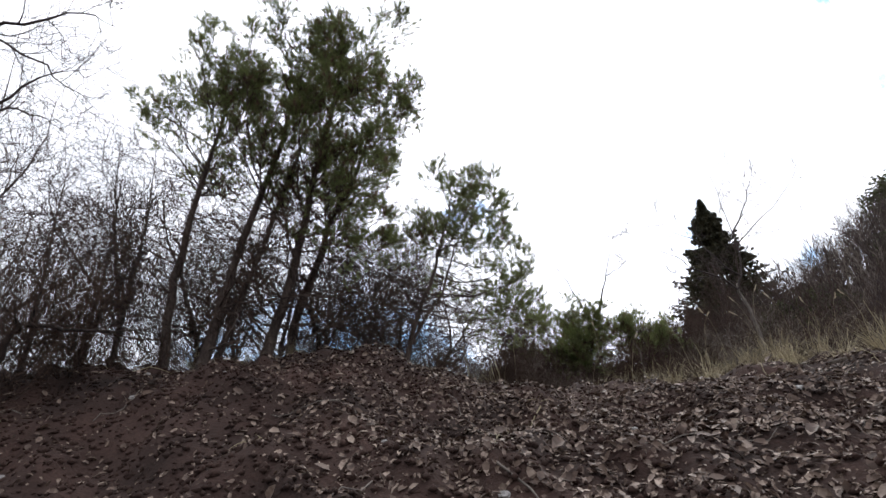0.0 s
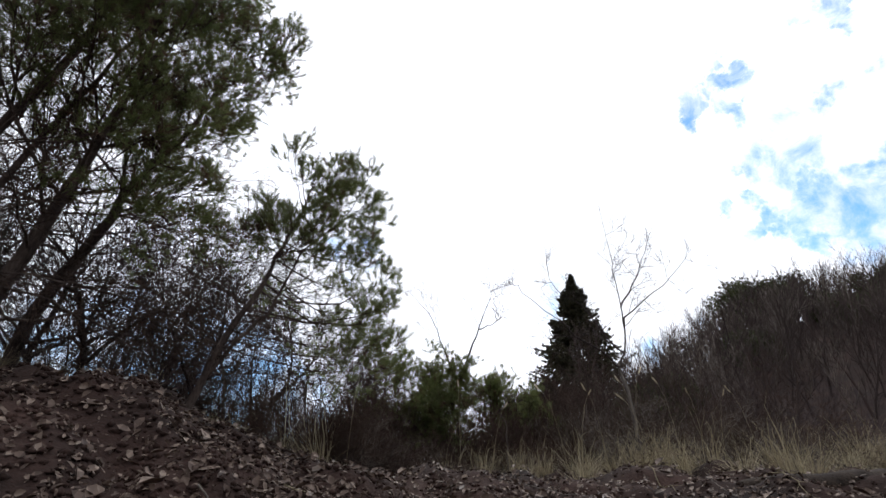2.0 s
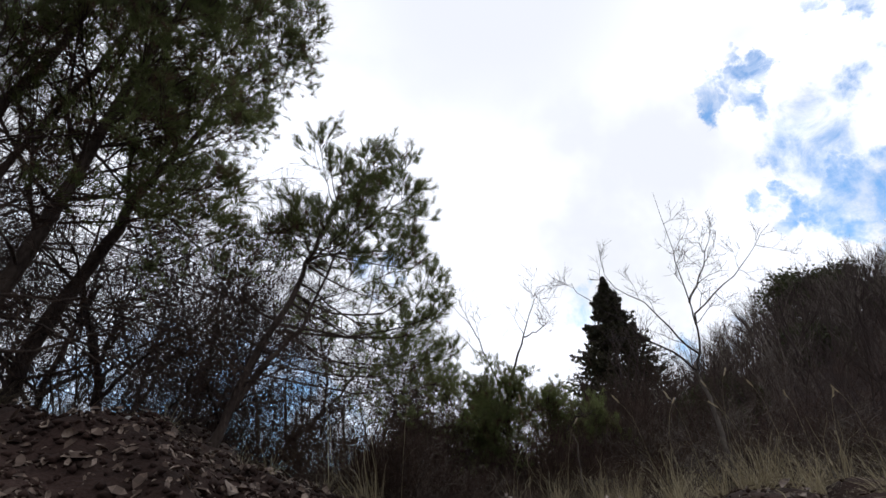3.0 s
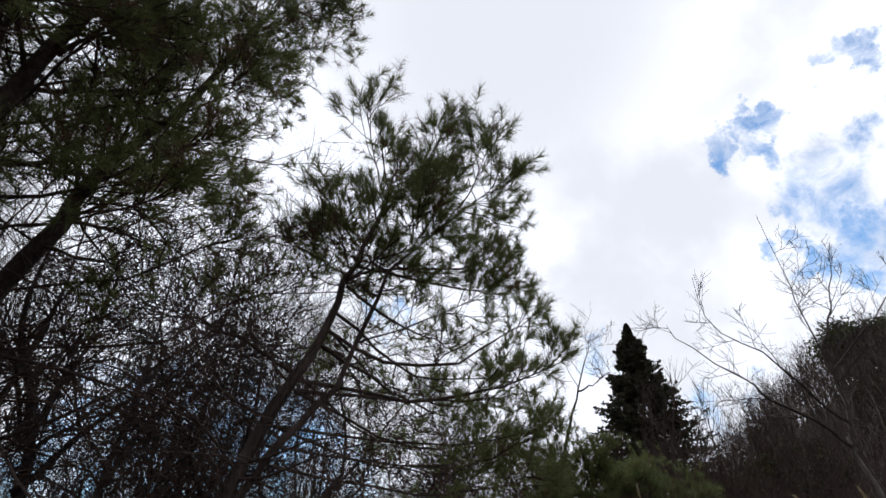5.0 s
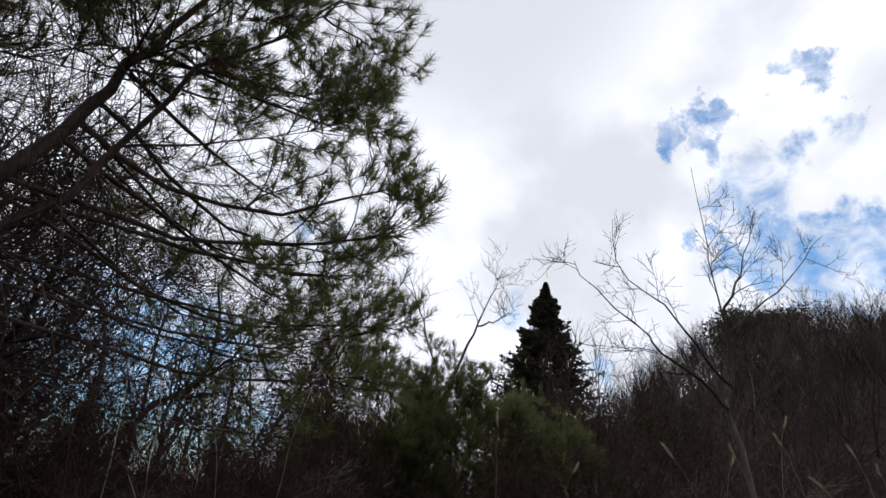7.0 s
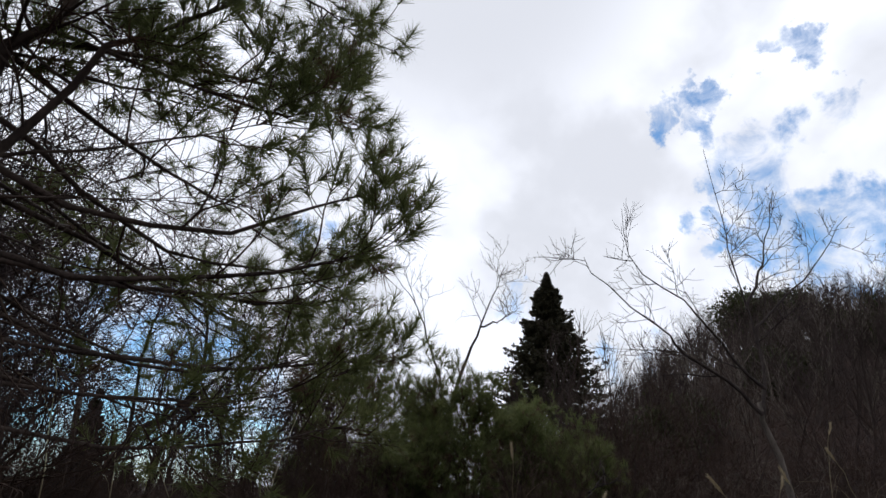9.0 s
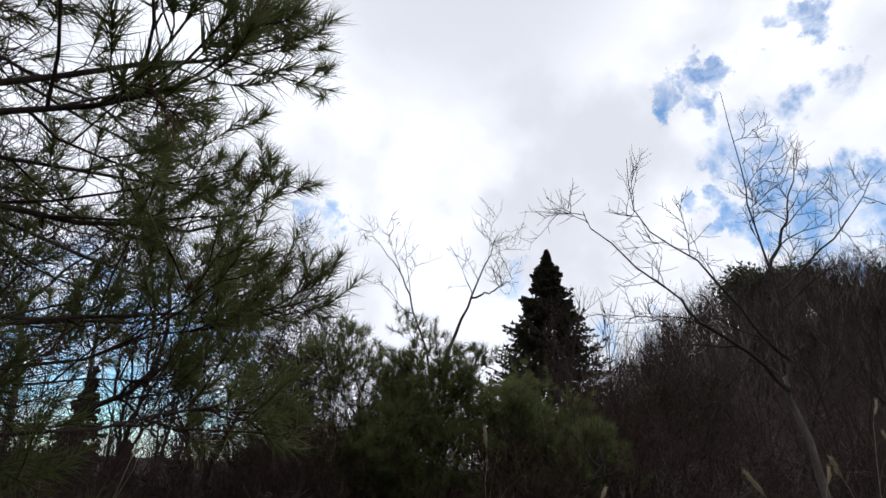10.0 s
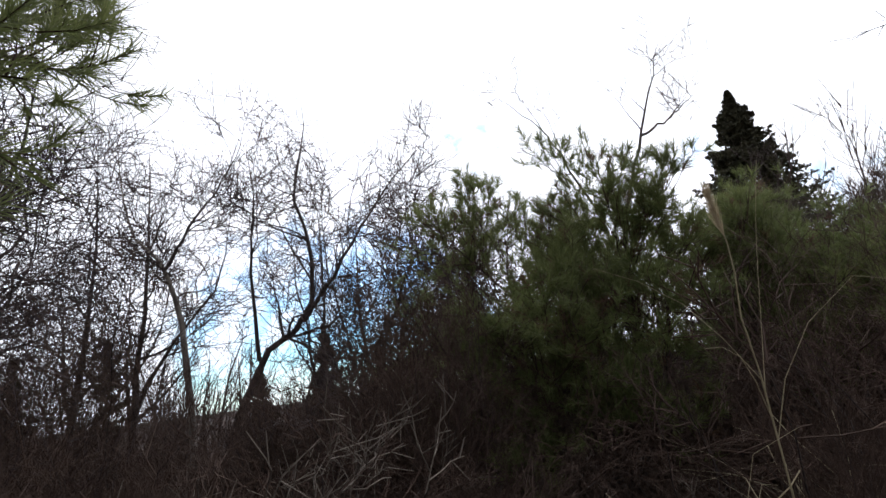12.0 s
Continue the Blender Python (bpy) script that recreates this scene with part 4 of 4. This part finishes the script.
def evergreen(place, tall, wide, seed, label):
    """A rounded broadleaf tree: boughs that end in clumps of small leaves, with gaps between."""
    rng = np.random.default_rng(seed)
    root = thing("evergreen_tree", place, label, "tree", "evergreens")
    P = curve([(0, 0, 0), (0.1, 0, tall * 0.4), (0, 0.1, tall * 0.8)], 8)
    part("trunk", [tubes(P, np.linspace(0.04 * tall + 0.03, 0.03, 8), 7)], PINE_BARK, root)
    n = 70
    d = unit(rng.normal(0, 1, (n, 3)) + (0, 0, 0.2))
    lobes = 0.8 + 0.18 * np.sin(d[:, 0] * 5 + seed) + 0.16 * np.sin(d[:, 1] * 6 + 2 * seed)
    tips = d * lobes[:, None] * (wide, wide, tall * 0.55) * rng.uniform(0.7, 1.05, (n, 1)) + (0, 0, tall * 0.55)
    at, _, _ = along(P[None], np.ones((1, 8)), np.zeros(n, int), rng.uniform(0.3, 1.0, n))
    B = at[:, None] + (tips - at)[:, None] * np.linspace(0, 1, 5)[None, :, None]
    part("bough_frame", [tubes(B, np.tile(np.linspace(0.03, 0.01, 5), (n, 1)), 3)], PINE_BARK, root, kind="stuff")
    p = np.repeat(tips, 90, axis=0)
    p = p + rng.normal(0, 1, p.shape) * (0.13 * wide, 0.13 * wide, 0.07 * tall)
    part("foliage", [flakes(rng, p, 0.11)], EVERGREEN, root, "dull dark green leaves", "stuff", False)
    return root


evergreen(spot(50.5, 36), 3.6, 2.1, 220, "rounded evergreen tree on the leafless hillside")
evergreen(spot(53.5, 37), 3.0, 2.3, 221, "rounded evergreen tree on the leafless hillside")
evergreen(spot(57, 36), 1.7, 1.3, 222, "rounded evergreen tree on the leafless hillside")
rnd = random.Random(31)
for k in range(9):
    evergreen(spot(rnd.uniform(38, 62), rnd.uniform(20, 34)), rnd.uniform(1.4, 2.4), rnd.uniform(0.9, 1.5), 230 + k, "low evergreen bush on the leafless hillside")
evergreen(spot(61, 39), 2.4, 1.8, 223, "rounded evergreen tree on the leafless hillside")

# ---- litter on the bank ----
LEAF_FLAT = np.array([(-0.5, 0, 0), (-0.18, -0.27, 0.10), (0.22, -0.22, 0.09), (0.5, 0, 0.03), (0.22, 0.22, 0.09), (-0.18, 0.27, 0.10), (-0.18, 0, 0), (0.22, 0, 0)])
LEAF_FACES = np.array([(0, 1, 6, 6), (6, 1, 2, 7), (7, 2, 3, 3), (3, 4, 7, 7), (7, 4, 5, 6), (6, 5, 0, 0)])


def leaf_sheet(seed, count, box, size, lift):
    rng = np.random.default_rng(seed)
    x, y = rng.normal(box[0], box[1], count), rng.normal(box[2], box[3], count)
    keep = rng.random(count) < 0.42 + 0.58 * step(x, -1.5, 0.5)
    x, y = x[keep], y[keep]
    count = len(x)
    z = height(x, y) + lift * rng.random(count)
    e = 0.12
    normal = unit(np.stack((-(height(x + e, y) - height(x - e, y)) / (2 * e), -(height(x, y + e) - height(x, y - e)) / (2 * e), np.ones(count)), 1))
    normal = unit(normal + rng.normal(0, 0.38, (count, 3)))
    u = unit(np.cross(normal, rng.normal(0, 1, (count, 3))))
    w = np.cross(normal, u)
    s = (rng.lognormal(0, 0.35, count) * size)[:, None, None]
    bend = rng.uniform(0.3, 2.6, count)[:, None, None]
    flat = LEAF_FLAT[None]
    V = np.stack((x, y, z), 1)[:, None] + s * (flat[..., :1] * u[:, None] + flat[..., 1:2] * rng.uniform(0.6, 1.2, (count, 1, 1)) * w[:, None] + flat[..., 2:] * bend * normal[:, None])
    quads = LEAF_FACES[[1, 4]]
    tris = LEAF_FACES[[0, 2, 3, 5]][:, :3]
    return V, quads, tris


def leaves_mesh(name, V, quads, tris, mat):
    n = len(V)
    at = (np.arange(n) * 8)[:, None, None]
    Vf = V.reshape(-1, 3)
    me = mesh_of(name, [(Vf, (quads[None] + at).reshape(-1, 4)), (Vf, (tris[None] + at).reshape(-1, 3))], mat)
    return me


near_litter = leaf_sheet(401, 25000, (2.0, 3.2, 4.6, 2.6), 0.052, 0.045)
far_litter = leaf_sheet(402, 14000, (0.5, 3.2, 4.6, 2.2), 0.028, 0.03)
litter = new("leaf_litter", leaves_mesh("leaf_litter", *near_litter, LEAF))
tagged(litter, "scattered curled dead brown leaves on the earth bank", "leaf litter", kind="stuff")
crumbs = new("leaf_litter", leaves_mesh("leaf_litter", *far_litter, LEAF))
tagged(crumbs, "small broken brown leaves on the earth bank", "leaf litter", kind="stuff")


def clods(seed, count, box):
    """Crumbs and lumps of dark earth."""
    rng = np.random.default_rng(seed)
    x, y = rng.normal(box[0], box[1], count), rng.normal(box[2], box[3], count)
    size = np.minimum(rng.lognormal(-4.1, 0.5, count), 0.034)[:, None]
    at = np.stack((x, y, height(x, y) + size[:, 0] * 0.3), 1)
    axes = np.array([(1, 0, 0), (-1, 0, 0), (0, 1, 0), (0, -1, 0), (0, 0, 0.8), (0, 0, -0.8)])
    turn = rng.uniform(0, 6.28, count)
    c, n = np.cos(turn)[:, None], np.sin(turn)[:, None]
    shape = axes[None] * rng.uniform(0.6, 1.4, (count, 6, 1))
    X = shape[..., 0] * c - shape[..., 1] * n
    Y = shape[..., 0] * n + shape[..., 1] * c
    V = at[:, None] + np.stack((X, Y, shape[..., 2]), -1) * size[:, None]
    F = np.array([(0, 2, 4), (2, 1, 4), (1, 3, 4), (3, 0, 4), (2, 0, 5), (1, 2, 5), (3, 1, 5), (0, 3, 5)])
    return V.reshape(-1, 3), (F[None] + (np.arange(count) * 6)[:, None, None]).reshape(-1, 3)


lumps = new("earth_clods", mesh_of("earth_clods", [clods(410, 19000, (-0.2, 3.2, 4.8, 2.1))], SOIL))
tagged(lumps, "loose dark brown crumbs and lumps of earth", "soil", kind="stuff")


def stone(seed, size):
    rng = np.random.default_rng(seed)
    bm = bmesh.new()
    bmesh.ops.create_icosphere(bm, subdivisions=2, radius=size)
    squash = Vector((rng.uniform(0.8, 1.3), rng.uniform(0.7, 1.1), rng.uniform(0.5, 0.8)))
    for v in bm.verts:
        n = noise.noise(v.co * (1.6 / size) + Vector((seed, 0, 0)))
        v.co = Vector((v.co.x * squash.x, v.co.y * squash.y, v.co.z * squash.z)) * (1 + 0.35 * n)
    me = bpy.data.meshes.new("stone")
    bm.to_mesh(me)
    bm.free()
    me.materials.append(STONE)
    return me


stones = [stone(500 + k, 0.035) for k in range(5)]
rnd = random.Random(77)
for k, (x, y, s) in enumerate(field(21, 26, lambda x, y: True, (-4.5, 5.5, 2.6, 6.8), (0.5, 1.3), 0.3)):
    ob = new("stone", stones[k % 5])
    ob.matrix_basis = Matrix.LocRotScale(on_ground(x, y, 0.004), Euler((0, 0, rnd.uniform(0, 6.28))), Vector((s, s, s)))
    tagged(ob, "small pale grey stone lying among dead leaves", "stone", "stones on the bank")
for k, (x, y, s) in enumerate(field(22, 34, lambda x, y: True, (-4.5, 5.0, 2.8, 7.6), (0.35, 1.0), 0.25)):
    rng = np.random.default_rng(540 + k)
    a = rng.uniform(0, 6.28)
    n = 8
    t = np.linspace(-0.5, 0.5, n) * s
    px, py = x + t * math.cos(a) + rng.normal(0, 0.015, n), y + t * math.sin(a) + rng.normal(0, 0.015, n)
    P = np.stack((px, py, height(px, py) + 0.012 + rng.uniform(0, 0.03, n)), 1)
    R = np.linspace(0.007, 0.003, n) * rng.uniform(0.7, 1.3)
    o = P[0].copy()
    root = thing("fallen_twig", o, "thin dry grey twig fallen on the leaf litter", "twig", "fallen twigs")
    part("stem", [tubes(P - o, R, 5)], GREY_BARK if k % 3 else STRAW, root)
    side = spawn(rng, (P - o)[None], R[None], 2, (0.3, 0.9), (25, 50), (0.08, 0.2), 4, 0.0, 0.1, 0.6, 0.4, 0.002)
    for p, r in zip(*side):
        part("side_twig", [tubes(p, r, 4)], GREY_BARK if k % 3 else STRAW, root)

# large curled leaves lying on top
big = leaf_sheet(403, 6, (0.0, 0.01, 0.0, 0.01), 0.075, 0.0)
shapes = []
for k in range(6):
    v = big[0][k] - big[0][k].mean(axis=0)
    shapes.append(leaves_mesh("leaf", v[None], big[1], big[2], LEAF_ONE))
for k, (x, y, q) in enumerate(field(23, 280, lambda x, y: True, (-4.5, 6.0, 2.6, 6.6), (0.4, 0.9), 0.10)):
    ob = new("leaf", shapes[k % 6])
    ob.parent = litter
    ob.matrix_basis = Matrix.LocRotScale((x, y, float(height(x, y)) + 0.035), Euler((rnd.uniform(-0.5, 0.8), rnd.uniform(-0.5, 0.5), rnd.uniform(0, 6.28))), Vector((q, q, q)))

# dark rotting log half sunk at the edge of the terrace
rng = np.random.default_rng(600)
lx = np.linspace(4.7, 7.2, 16)
ly = 6.7 + 0.03 * np.sin(lx * 3) - 0.06 * (lx - 4.7)
ground_line = height(lx, ly)
LP = np.stack((lx, ly, np.interp(lx, (4.7, 7.2), (ground_line[:4].mean() + 0.0, ground_line[-6:].mean() + 0.07)) + rng.normal(0, 0.008, 16)), 1)
LR = np.concatenate((np.linspace(0.05, 0.10, 4), np.linspace(0.10, 0.17, 12))) * rng.uniform(0.88, 1.12, 16)
log_at = LP[0].copy()
log_root = thing("fallen_log", log_at, "dark mossy rotting log half sunk in the leaf litter", "log")
part("trunk", [tubes(LP - log_at, LR, 12)], MOSSY, log_root)

# crooked pale sapling in the brush
Q0 = on_ground(3.95, 10.32, 0.05)
bare_tree("bare_sapling", Q0, [
    rel(Q0, Q0, (3.9, 10.3, 2.5), (3.89, 10.3, 2.97), (3.84, 10.3, 3.07), (3.74, 10.3, 3.14)),
    rel(Q0, (3.77, 10.3, 3.12), (3.8, 10.3, 3.17), (3.87, 10.3, 3.23), (3.93, 10.3, 3.3), (4.02, 10.32, 3.36), (4.03, 10.32, 3.45)),
    rel(Q0, (3.93, 10.3, 3.3), (4.1, 10.35, 3.32), (4.3, 10.4, 3.4))],
    "crooked leafless sapling with pale grey bark in the brush", 93, PALE_TWIG, 0.011, (2, 2, 2), ((0.15, 0.3), (0.08, 0.2), (0.05, 0.1)), 0.2, "bare saplings", fine_r=0.0018)
